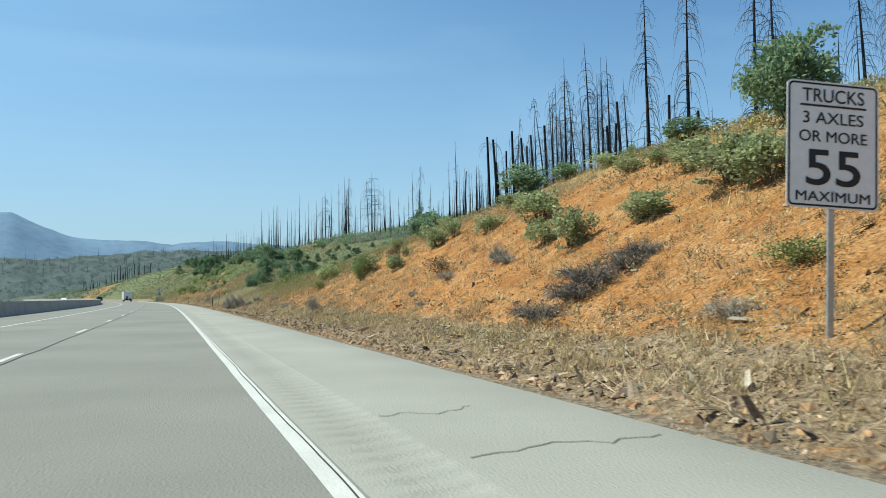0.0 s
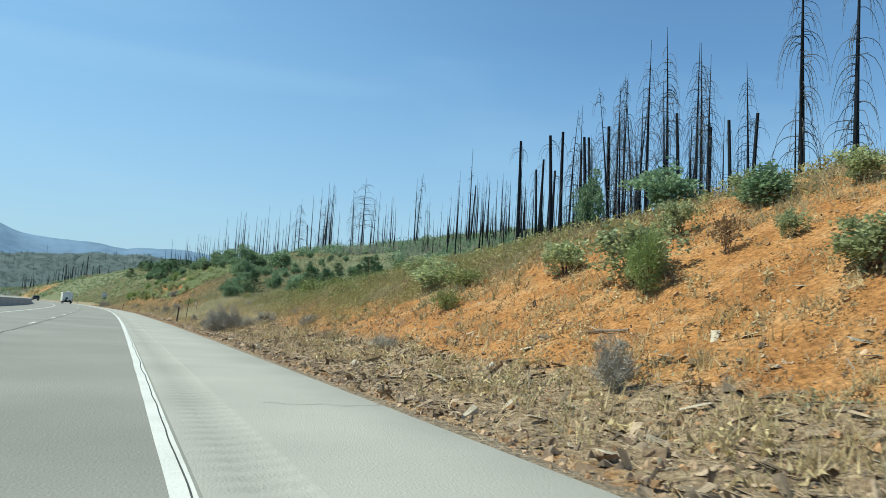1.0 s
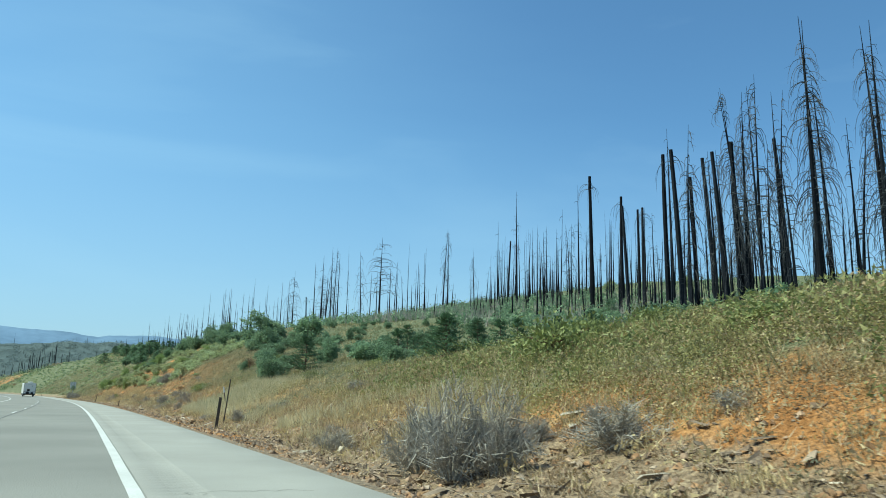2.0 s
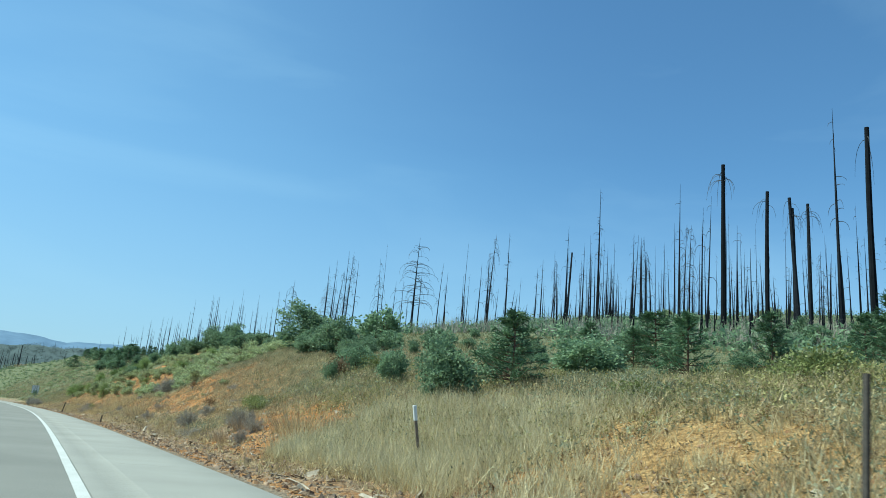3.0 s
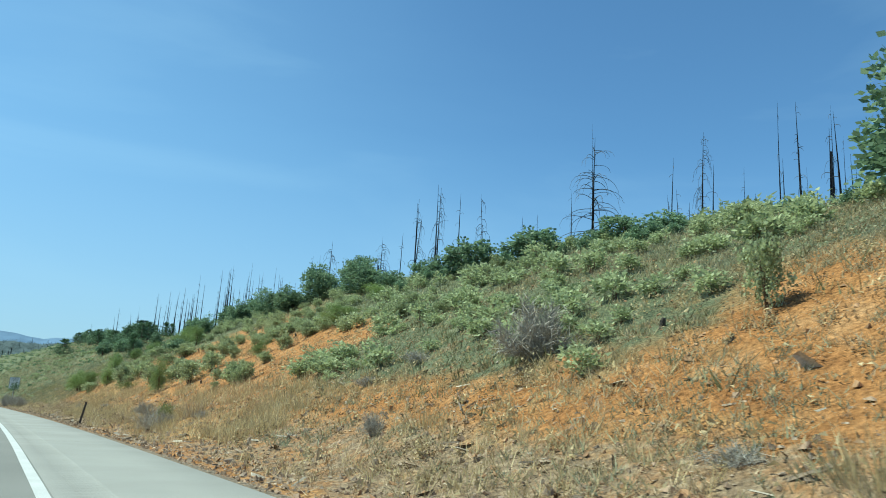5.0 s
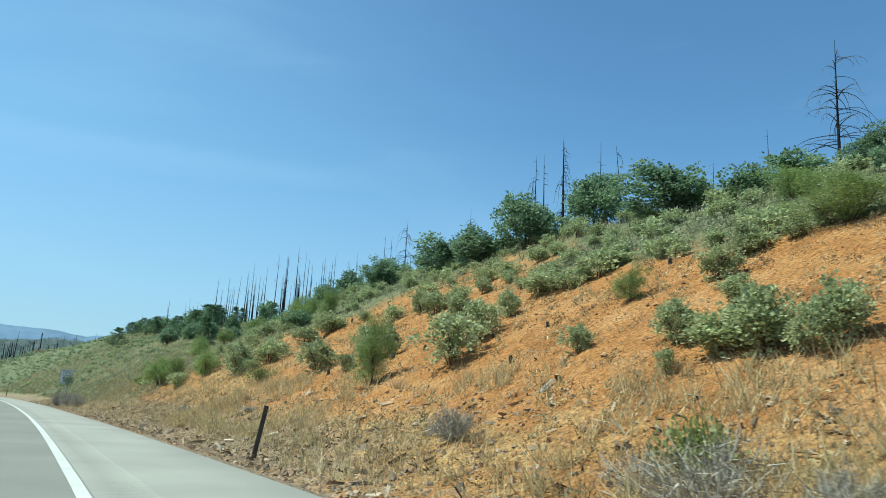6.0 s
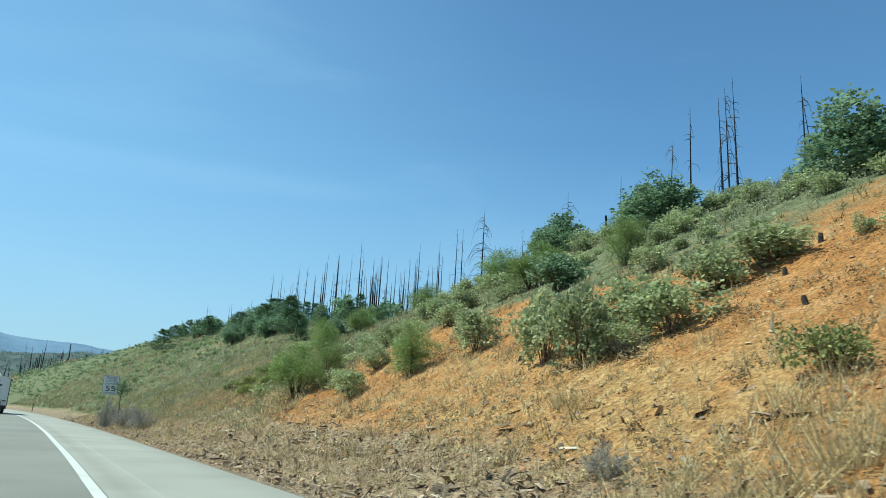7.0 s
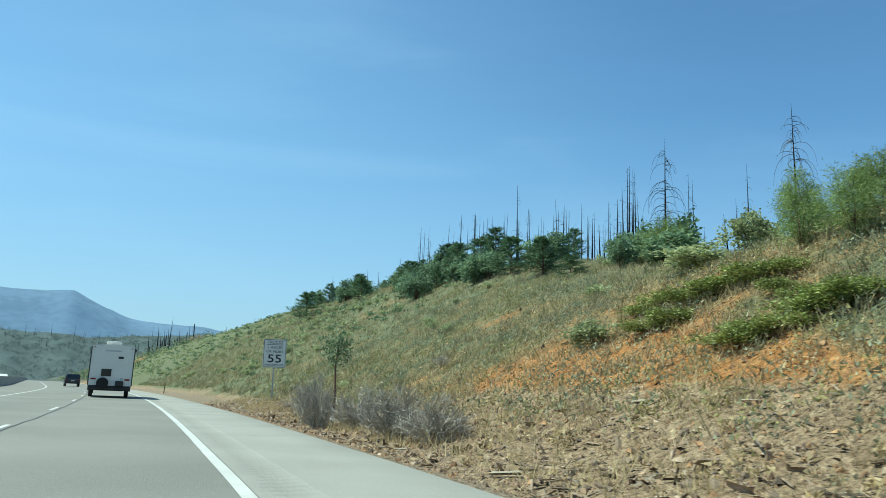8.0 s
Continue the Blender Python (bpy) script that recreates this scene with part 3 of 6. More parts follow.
strip("edge_line", -60, 420, -0.075, 0.075, PAINT, "solid white edge line on the asphalt", wander=0.015)
strip("edge_line", -60, 420, -7.3, -7.15, PAINT, "solid pale edge line on the asphalt")
strip("seam", -20, 60, 0.03, 0.042, TAR, "dark crack along the edge line", lift=0.009, wander=0.05, step=0.15)
strip("seam", -20, 330, -3.44, -3.4, TAR, "dark sealed joint between two lanes", wander=0.1)
for i in range(-4, 34):
    strip("lane_dash", 1.4 + i * 12.2, 4.5 + i * 12.2, -3.66, -3.54, PAINT, "white dash between two lanes")
for s0, d0, d1 in ((4.5, 0.9, 2.4), (6.1, 0.8, 1.7), (17.6, 0.9, 2.1), (36.0, 1.2, 2.6), (62.5, 0.5, 1.9), (95.4, 0.9, 2.0), (152, 0.4, 1.6), (222, 1.2, 2.0), (226.2, 0.4, 2.3), (233, 0.3, 1.4)):
    g = Geo()
    dd = np.linspace(d0, d1, 14)
    jig = (rough(dd * 4 + s0, dd * 0 + s0, 4) - 0.5) * 0.7
    rows_ = []
    for d_, j_ in zip(dd, jig):
        for off in (-0.008, 0.008):
            x, y = to_xy(s0 + j_ + off, d_)
            rows_.append((float(x), float(y), float(road_height(s0)) + 0.006))
    g.add(rows_, [(2 * i, 2 * i + 1, 2 * i + 3, 2 * i + 2) for i in range(13)])
    tagged(new("crack", g.mesh("crack", CRACK)), "thin dark crack across the shoulder", "crack", kind="structure")

# concrete barrier along the median
profile = [(-0.3, 0.0), (0.3, 0.0), (0.3, 0.08), (0.2, 0.33), (0.11, 1.07), (-0.11, 1.07), (-0.2, 0.33), (-0.3, 0.08)]
g = Geo()
bs = np.concatenate([np.arange(-120, 420, 6.0), np.arange(420, 700, 20.0)])
rings = []
for s in bs:
    for px, pz in profile:
        x, y = to_xy(s, -11.6 + px)
        rings.append((float(x), float(y), float(road_height(s)) + pz - 0.05))
k = len(profile)
g.add(rings, [(i * k + j, i * k + (j + 1) % k, (i + 1) * k + (j + 1) % k, (i + 1) * k + j) for i in range(len(bs) - 1) for j in range(k)])
tagged(new("wall_median", g.mesh("wall_median", CONCRETE)), "grey concrete median barrier beside the lanes", "barrier", kind="structure")


# ---------------------------------------------------------------- distance
def ridge(name, distance, az0, az1, tops, mat, label, depth, jag, relief, base=-20):
    """A mountain ridge round the place; tops are (azimuth to the left in degrees, elevation in degrees)."""
    az = np.linspace(az0, az1, 260)
    el = np.interp(az, [a for a, e in tops], [e for a, e in tops])
    el = el + jag * (rough(az * 1.3 + 5, az * 0, 5) - 0.5)
    top = distance * np.tan(np.radians(el))
    rows_ = []
    for f_, back in ((0.0, 1.0), (0.25, 0.86), (0.55, 0.66), (1.0, 0.0)):
        h = top * (1 - f_) + base * f_ + distance * relief * (rough(az * 2.2 + f_ * 9, az * 0 + f_ * 31, 4) - 0.5) * (0 < f_ < 1)
        r = distance - depth * f_
        rows_.append(np.stack([-np.sin(np.radians(az)) * r, np.cos(np.radians(az)) * r + 100, h], -1))
    r = distance + depth
    rows_.insert(0, np.stack([-np.sin(np.radians(az)) * r, np.cos(np.radians(az)) * r + 100, top * 0 + base], -1))
    co = np.concatenate(rows_)
    k_ = len(az)
    me = bpy.data.meshes.new(name)
    me.from_pydata(co.tolist(), [], [(j * k_ + i, j * k_ + i + 1, (j + 1) * k_ + i + 1, (j + 1) * k_ + i) for j in range(len(rows_) - 1) for i in range(k_ - 1)])
    me.materials.append(mat)
    me.polygons.foreach_set("use_smooth", [True] * len(me.polygons))
    return tagged(new(name, me), label, "mountain", kind="structure")


# the range's haze comes from its blue material, not from real air
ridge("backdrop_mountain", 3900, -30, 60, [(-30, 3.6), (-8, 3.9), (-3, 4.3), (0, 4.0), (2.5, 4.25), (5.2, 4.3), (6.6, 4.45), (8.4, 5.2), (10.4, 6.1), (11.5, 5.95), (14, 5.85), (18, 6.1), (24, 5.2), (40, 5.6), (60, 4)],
      HAZE_BLUE_RIDGE, "forested mountain range on the horizon, blue haze in its colour", 900, 0.17, 0.0)
far_hill = ridge("backdrop_ridge", 1750, -40, 70, [(-40, 2.5), (-6, 3.5), (-2, 3.75), (2, 3.55), (6, 3.2), (9, 3.0), (14, 3.1), (25, 2.8), (70, 2.5)],
      HAZE_GREY_RIDGE, "grey-green burnt ridge below the mountains, tinted with painted haze", 480, 0.3, 0.012)

# ---------------------------------------------------------------- plants: prototypes, one unit wide or high
def leaf_blades(rng, centres, outward, length, width, spread=0.9, oval=False):
    """Leaves at centres, each turned about its own way: tapering from the base, or oval."""
    n_ = len(centres)
    way = outward + rng.normal(0, spread, (n_, 3))
    way /= np.linalg.norm(way, axis=1)[:, None] + 1e-9
    side = np.cross(way, rng.normal(0, 1, (n_, 3)))
    side /= np.linalg.norm(side, axis=1)[:, None] + 1e-9
    ln = (length * rng.uniform(0.7, 1.3, n_))[:, None]
    wd = (width * rng.uniform(0.7, 1.3, n_))[:, None]
    if not oval:
        return np.stack([centres - side * wd * 0.5, centres + side * wd * 0.5, centres + way * ln], 1)
    return np.stack([centres, centres + way * ln * 0.45 - side * wd * 0.55, centres + way * ln, centres + way * ln * 0.45 + side * wd * 0.55], 1)


def stems_and_ends(rng, count, spread, height, thick, sub=3):
    """Forked stems from the base, and the ends of their twigs."""
    g, ends = Geo(), []
    for _ in range(count):
        a, lean = rng.uniform(0, 2 * math.pi), rng.uniform(0.1, 1.0)
        tip = np.array([math.cos(a) * spread * lean, math.sin(a) * spread * lean, height * rng.uniform(0.62, 1.0) * (1.12 - 0.45 * lean * lean)])
        mid = tip * np.array([0.45, 0.45, 0.55]) + rng.normal(0, 0.03, 3)
        foot = np.array([math.cos(a), math.sin(a), 0]) * spread * 0.08 - np.array([0, 0, 0.06])
        g.tube([foot, mid, tip], [thick, thick * 0.7, thick * 0.25], 3, False)
        ends += [tip, mid * 0.4 + tip * 0.6]
        for _ in range(sub):
            t2 = mid + (tip - mid) * rng.uniform(0.1, 0.9) + rng.normal(0, 0.16, 3) * np.array([spread * 2, spread * 2, height * 0.7])
            t2[2] = max(t2[2], height * 0.14)
            g.tube([mid * 0.6 + tip * 0.4, t2], [thick * 0.45, thick * 0.2], 3, False)
            ends.append(t2)
    return g, np.array(ends)


def bush_kind(seed, name, label, category, group, leaf_mat, leaves, length, width, count=9, height=0.85, spread=0.42, clump=0.085, bark=None, clumps=60, low=0.25, oval=True):
    """Stems, and leaves in clumps over an uneven dome."""
    rng = np.random.default_rng(seed)
    g, ends = stems_and_ends(rng, count, spread * 0.8, height * 0.85, 0.012)
    way = rng.normal(0, 1, (clumps, 3))
    way /= np.linalg.norm(way, axis=1)[:, None]
    lump = 0.72 + 0.4 * np.sin(way[:, 0] * 3.1 + seed) * np.cos(way[:, 1] * 2.7 + 2 * seed) + rng.normal(0, 0.08, clumps)
    fill = rng.uniform(0.3, 1.0, clumps) ** 0.45
    middle = height * (0.5 + low * 0.3)
    heart = way * (lump * fill)[:, None] * np.array([spread * 1.2, spread * 1.2, height * (0.62 - low * 0.4)]) + np.array([0, 0, middle])
    heart = np.concatenate([heart, ends[rng.integers(0, len(ends), clumps // 3)]])
    pick = rng.integers(0, len(heart), leaves)
    centre = heart[pick] + rng.normal(0, clump, (leaves, 3))
    centre[:, 2] = np.maximum(centre[:, 2], 0.03)
    outward = centre - np.array([0, 0, height * 0.35])
    outward /= np.linalg.norm(outward, axis=1)[:, None] + 1e-9
    ob = thing(name, label, category, group)
    part("stem", g, bark or STEM, ob)
    part("foliage", triangles("foliage", leaf_blades(rng, centre, outward, length, width, oval=oval), leaf_mat), None, ob)
    return ob


def fir_kind(seed, name, label, group, mat, needles=2600, height=1.25, width=0.5, length=0.06, bare=0.08, slim=0.2):
    """A young conifer: a leader, whorls of upswept boughs, needles along them."""
    rng = np.random.default_rng(seed)
    g, at, way = Geo(), [], []
    g.tube([(0, 0, -0.05), (0.01, 0, height * 0.5), (0, 0.01, height)], [0.022, 0.013, 0.003], 5, False)
    z = bare
    while z < height * 0.97:
        reach = width * (1 - z / height) ** 0.75 + 0.03
        for _ in range(rng.integers(4, 7)):
            a = rng.uniform(0, 2 * math.pi)
            r_ = reach * rng.uniform(0.65, 1.1)
            tip = np.array([math.cos(a) * r_, math.sin(a) * r_, z + r_ * rng.uniform(0.05, 0.5)])
            root = np.array([0, 0, z])
            g.tube([root, (root + tip) / 2 - np.array([0, 0, 0.015]), tip], [0.007, 0.004, 0.002], 3, False)
            for f_ in np.linspace(0.25, 1, 7):
                at.append(root + (tip - root) * f_)
                way.append((tip - root) / (np.linalg.norm(tip - root) + 1e-9))
        z += rng.uniform(0.05, 0.09)
    at, way = np.array(at), np.array(way)
    pick = rng.integers(0, len(at), needles)
    ob = thing(name, label, "young conifer", group)
    part("trunk", g, STEM, ob)
    part("foliage", triangles("foliage", leaf_blades(rng, at[pick] + rng.normal(0, 0.016, (needles, 3)), way[pick], length, length * slim, 0.6), mat), None, ob)
    return ob


def twig_kind(seed, name, label, category, group, twigs, height, flat, mat):
    """A leafless shrub of many fine forking twigs."""
    rng = np.random.default_rng(seed)
    g = Geo()
    tips = []
    for _ in range(34):
        a, lean = rng.uniform(0, 2 * math.pi), rng.uniform(0.05, 1) ** 0.6
        tip = np.array([math.cos(a) * 0.5 * lean, math.sin(a) * 0.5 * lean, height * (1.08 - 0.6 * lean * lean) * rng.uniform(0.5, 1.1)])
        g.tube([(tip[0] * 0.1, tip[1] * 0.1, -0.04), tip * np.array([0.5, 0.5, 0.6]), tip], [0.008, 0.005, 0.002], 3, False)
        tips.append(tip)
    tips = np.array(tips)
    n_ = twigs
    tip = tips[rng.integers(0, len(tips), n_)]
    root = tip * rng.uniform(0.3, 1.0, n_)[:, None] + rng.normal(0, 0.03, (n_, 3))
    way = tip / (np.linalg.norm(tip, axis=1)[:, None] + 1e-9) * (0.7 if not flat else 0.3) + rng.normal(0, 0.42, (n_, 3))
    quads = leaf_blades(rng, root, way / (np.linalg.norm(way, axis=1)[:, None] + 1e-9), 0.17, 0.008, 0.35)
    quads[:, :, 2] = np.maximum(quads[:, :, 2], -0.02)
    ob = thing(name, label, category, group)
    part("stem", g, mat, ob)
    tagged(part("twig_crown", triangles("twig_crown", quads, mat), None, ob), kind="stuff")
    return ob


def snag_kind(seed, height, radius, boughs, low, reach, droop, broken, lean=0.0, twiggy=0, bow=0.006):
    """A burnt tree: a black trunk with what is left of its drooping branches."""
    rng = np.random.default_rng(seed)
    g, b, single = Geo(), Geo(), []
    joints = 6 if radius > 0.18 else 4
    zs = np.linspace(0, 1, 9 if radius > 0.18 else 6)
    bend = rng.normal(0, bow, 2) * height
    axis = [np.array([bend[0] * z * z + lean * height * z, bend[1] * z * z, height * z - (0.5 if z == 0 else 0)]) for z in zs]
    end = 0.62 if broken else 0.06
    g.tube(axis, [radius * (1.25 if z == 0 else 1 - (1 - end) * z ** 0.9) * rng.uniform(0.94, 1.06) for z in zs], 8 if radius > 0.25 else 5)
    for _ in range(boughs):
        z = rng.uniform(low, (0.91 if boughs > 50 else 0.97) if not broken else 0.97)
        p = np.array([np.interp(z, zs, [q[i] for q in axis]) for i in range(3)])
        a = rng.uniform(0, 2 * math.pi)
        r_ = reach * rng.uniform(0.5, 1.15) * (0.35 + 0.65 * min(1, (1 - z) * 2.2)) if not broken else reach * rng.uniform(0.5, 1)
        out, pts = np.array([math.cos(a), math.sin(a), 0]), []
        dr = droop * rng.uniform(0.5, 1.4)
        for u in np.linspace(0, 1, joints):
            pts.append(p + out * r_ * (1 - (1 - u) ** 1.6) + np.array([0, 0, r_ * (0.35 * u - dr * u ** 2.2)]))
        th = 0.02 + 0.02 * r_ / 3
        if broken:
            b = Geo()
            single.append(b)
        b.tube(pts, [th * (1.05 - 0.9 * u) + 0.005 for u in np.linspace(0, 1, joints)], 3, False)
        for _ in range(twiggy):
            j = rng.integers(joints // 3, joints)
            q = pts[j] + rng.normal(0, 0.22, 3) + np.array([0, 0, -0.35 * rng.random()])
            b.tube([pts[j], (pts[j] + q) / 2 + rng.normal(0, 0.05, 3), q], [0.014, 0.01, 0.004], 3, False)
    ob = thing("burnt_tree", "tall charred black conifer trunk with bare branches" if not broken else "broken charred trunk, thick and nearly branchless", "burnt tree", "burnt trees on the hill")
    part("trunk", g, CHAR, ob)
    for one in single:
        part("branch", one, TWIG_BURNT, ob, "thin drooping burnt branch")
    if boughs and not single:
        tagged(part("branch_crown", b, TWIG_BURNT, ob, "thin drooping burnt branches"), kind="stuff")
    HEIGHT[ob] = float(height)
    return ob


HEIGHT = {}


protos = []


def keep(ob):
    protos.append(ob)
    return ob


manzanita = [keep(bush_kind(10 + i, "bush", "rounded grey-green manzanita bush on the orange slope", "bush", "bushes on the cut slope", LEAF_GREY, 2100, 0.06, 0.042, 8 + i, 0.8 + 0.08 * (i % 3), 0.42, 0.056, None, 42, 0.12)) for i in range(5)]
slope_bush = [keep(bush_kind(15 + i, "bush", "small grey-green manzanita bush on the upper slope", "bush", "bushes on the cut slope", LEAF_GREY, 950, 0.08, 0.06, 6, 0.82, 0.43, 0.065)) for i in range(3)]
low_shrub = [keep(bush_kind(20 + i, "low_shrub", "low grey-green shrub in the grass", "bush", "low shrubs in the grass", LEAF_GREY, 340, 0.12, 0.09, 6, 0.8, 0.43, 0.07, oval=False)) for i in range(3)]
oak = [keep(bush_kind(30 + i, "oak_bush", "dense green scrub oak growing along the crest", "bush", "green bushes along the crest", LEAF_GREEN, 1900, 0.075, 0.052, 9 + i, 0.82 + 0.1 * (i % 2), 0.43, 0.058, None, 46, 0.1)) for i in range(4)]
tall_oak = [keep(bush_kind(40 + i, "oak_tree", "round leafy green young oak on the crest", "tree", "young trees on the crest", LEAF_GREEN, 6000, 0.05, 0.034, 8, 1.0, 0.46, 0.052, None, 95, 0.02)) for i in range(3)]
dense_oak = [keep(bush_kind(46 + i, "oak_bush", "dense green scrub oak at the edge of the hollow", "bush", "green bushes along the crest", LEAF_GREEN, 5000, 0.045, 0.031, 9, 0.86, 0.43, 0.055, None, 60, 0.06)) for i in range(2)]
fir = [keep(fir_kind(50 + i, "young_fir", "dark green young conifer in the grass", "young conifers in the hollow", LEAF_FIR, 2200, 1.0, 0.5, 0.085)) for i in range(3)]
pine = [keep(bush_kind(60 + i, "pine_sapling", "feathery light green pine sapling on the slope", "young conifer", "pine saplings on the slope", LEAF_PINE, 8500, 0.062, 0.008, 7, 1.05, 0.4, 0.062, None, 60, 0.02, False)) for i in range(3)]
weeds = [keep(bush_kind(70 + i, "weed_patch", "low spreading yellow-green weeds in the grass", "weeds", "green weeds on the bank", LEAF_WEED, 1500, 0.055, 0.032, 16, 0.34, 0.5, 0.08)) for i in range(2)]
mat = [keep(bush_kind(72 + i, "creeping_mat", "low bright green mat of creeping leaves on the bank", "weeds", "green weeds on the bank", LEAF_MAT, 2600, 0.05, 0.032, 14, 0.25, 0.5, 0.06, None, 60, 0.3)) for i in range(2)]
rusty = [keep(bush_kind(75, "dry_bush", "withered brown bush with few leaves", "bush", "bushes on the cut slope", LEAF_RUST, 520, 0.08, 0.05, 10, 0.9, 0.42))]
grey_brush = [keep(twig_kind(80 + i, "dry_shrub", "grey leafless dry shrub at the foot of the bank", "dry shrub", "dry shrubs along the road", 2300, 0.55, False, GREY_TWIG)) for i in range(3)]
brush_pile = [keep(twig_kind(85 + i, "dead_brush", "flattened heap of grey dead brushwood on soil", "brushwood", "dead brushwood on the bank", 1000, 0.3, True, GREY_TWIG)) for i in range(2)]
sparse_brush = [keep(twig_kind(90, "dry_shrub", "thin open grey-brown dry shrub in the grass", "dry shrub", "dry shrubs along the road", 620, 0.6, False, GREY_TWIG))]
dark_heap = [keep(twig_kind(88, "dead_brush", "long heap of fine dark grey brushwood running up the slope", "brushwood", "dead brushwood on the bank", 1500, 0.34, True, DARK_TWIG))]

feathered = [keep(snag_kind(100 + i, 24, 0.29, 84, 0.28, 1.95, 2.0, False, random.uniform(-0.025, 0.025), 2, 0.012)) for i in range(4)]
bare_pole = [keep(snag_kind(110 + i, 16, 0.19, 9 + 3 * i, 0.45, 0.9, 0.9, False, random.uniform(-0.04, 0.04))) for i in range(5)]
thin_pole = [keep(snag_kind(120 + i, 11, 0.125, 5, 0.3, 0.9, 1.2, False, random.uniform(-0.05, 0.05), 0, 0.02)) for i in range(4)]
drooping = [keep(snag_kind(150 + i, 15, 0.17, 40, 0.25, 1.4, 2.1, False, random.uniform(-0.06, 0.06), 2, 0.03)) for i in range(4)]
broken_trunk = [keep(snag_kind(130 + i, 16, 0.27, 3 + 2 * i, 0.86, 1.7, 2.2, True, random.uniform(-0.045, 0.045), 0, 0.015)) for i in range(4)]
tiered = [keep(snag_kind(160 + i, 20, 0.24, 64, 0.3, 3.1, 1.3, False, 0.0, 2, 0.006)) for i in range(2)]
spread_snag = keep(snag_kind(140, 18, 0.26, 58, 0.25, 4.6, 0.8, False, 0.0, 3))


def grow(kinds, rows_):
    """Plants at s, d with the given width and height."""
    for s, d, w, h in rows_:
        kind = kinds[random.randrange(len(kinds))]
        co = np.array([v.co[:] for child in kind.children for v in child.data.vertices])
        wide = float(np.mean(np.percentile(co, 98, 0)[:2] - np.percentile(co, 2, 0)[:2]))
        k_ = random.uniform(0.95, 1.05) * w / wide
        copy_thing(kind, spot(s, d, random.uniform(0, 360), -0.03 * h, (k_, k_ * random.uniform(0.9, 1.1), h / float(np.percentile(co[:, 2], 98.5)))))


def erect(kinds, rows_):
    """Burnt trees at s, d with the given height of their tops above the road."""
    for s, d, top in rows_:
        kind = kinds[random.randrange(len(kinds))]
        h = max(3.0, top - ground_z(s, d))
        k_ = h / HEIGHT[kind]
        w = min(1.4, max(0.8, k_))
        copy_thing(kind, spot(s, d, random.uniform(0, 360), -0.1, (w, w, k_)))


# plants along the road: s, d, width, height
grow(manzanita, [(13.1, 11.8, 1.54, 1.19), (14.8, 12.2, 1.96, 1.21), (16.4, 10.8, 0.95, 0.77), (20.8, 10.1, 1.06, 0.85), (18.4, 9.7, 1.13, 1.11), (21.3, 15, 0.86, 0.6), (23, 14.9, 1.08, 0.63), (18, 13.8, 1.18, 0.88), (24.4, 11.9, 1.5, 1.19), (28.9, 11.8, 1.12, 0.74), (32.9, 14.7, 1.03, 0.71), (34, 12.2, 0.91, 0.82),
    (34.4, 11.4, 1.27, 1), (34.7, 9.4, 0.84, 0.79), (37.3, 10.8, 0.48, 0.52), (37.9, 13.5, 0.95, 0.68), (39.7, 9.2, 1.67, 1.15), (40.8, 13.3, 0.88, 0.74), (41.2, 11.4, 0.81, 0.9), (43.3, 9.8, 0.89, 0.84)])
grow(manzanita, [(50.7, 9.4, 1.94, 0.99), (55.2, 10.9, 1.48, 0.82), (111.9, 7.8, 0.23, 0.38), (126.4, 8.3, 0.21, 0.17), (126.5, 9.4, 0.5, 0.36), (137.3, 9.7, 0.72, 1.17), (160.6, 8.3, 0.58, 0.83), (160.8, 8.1, 0.66, 0.74)])
grow(manzanita, [(161.7, 8.3, 0.79, 0.96), (162.4, 8.4, 0.86, 0.64), (163.1, 7.8, 0.35, 0.41), (163.6, 10.1, 0.59, 0.54), (163.8, 8.8, 0.83, 0.73), (165.2, 11.5, 0.81, 0.72), (165.6, 12.8, 0.61, 0.74), (166.3, 8.7, 0.55, 0.55),
    (170.9, 8.5, 1.56, 1.21), (171.2, 13.9, 1.02, 0.6), (171.7, 9.8, 1.07, 1.07), (171.7, 12.6, 1, 0.67), (172.4, 11.2, 0.82, 0.74), (172.9, 12.7, 1.05, 0.7), (174.1, 10.3, 0.81, 0.86), (175.9, 11.6, 0.76, 0.88),
    (176.3, 9.2, 0.88, 1.14), (177.2, 9, 0.86, 0.86), (177.7, 8.4, 0.51, 0.59), (179, 9.7, 0.91, 1.03), (179, 13.4, 0.86, 0.72), (179.3, 17.3, 1.04, 0.69), (179.6, 15.9, 0.98, 0.66), (179.7, 12.8, 1.01, 0.86)])
grow(manzanita, [(181, 8.7, 1.47, 1.13), (181.9, 13.3, 1.03, 0.95), (190.1, 9.6, 1.42, 1.08), (190.2, 12.6, 1.27, 0.96), (190.6, 8.9, 1.01, 0.73), (190.7, 11.6, 1.1, 0.93), (191.5, 8.6, 1.28, 1.57), (192, 10.4, 1.46, 1.25),
    (193.1, 8.9, 1.27, 1.59), (195.1, 14, 1.01, 0.84), (197.9, 10, 1.22, 1.14), (200.3, 11.1, 0.78, 0.67), (201.4, 7.7, 1.1, 0.86), (201.9, 9.9, 0.83, 0.61), (203.1, 10.2, 0.77, 0.66), (203.5, 8.2, 0.99, 0.75),
    (203.5, 14.6, 0.9, 0.68), (203.6, 9.5, 1, 0.85), (206, 14.3, 1.28, 0.8), (207.4, 11.6, 0.91, 0.91), (207.7, 14, 1.17, 1), (220.3, 8.8, 1.1, 0.66), (222.3, 13.6, 1.56, 0.78), (234.9, 28.6, 2.62, 2.09)])
grow(slope_bush, [(29.9, 18.4, 1.37, 0.63)])
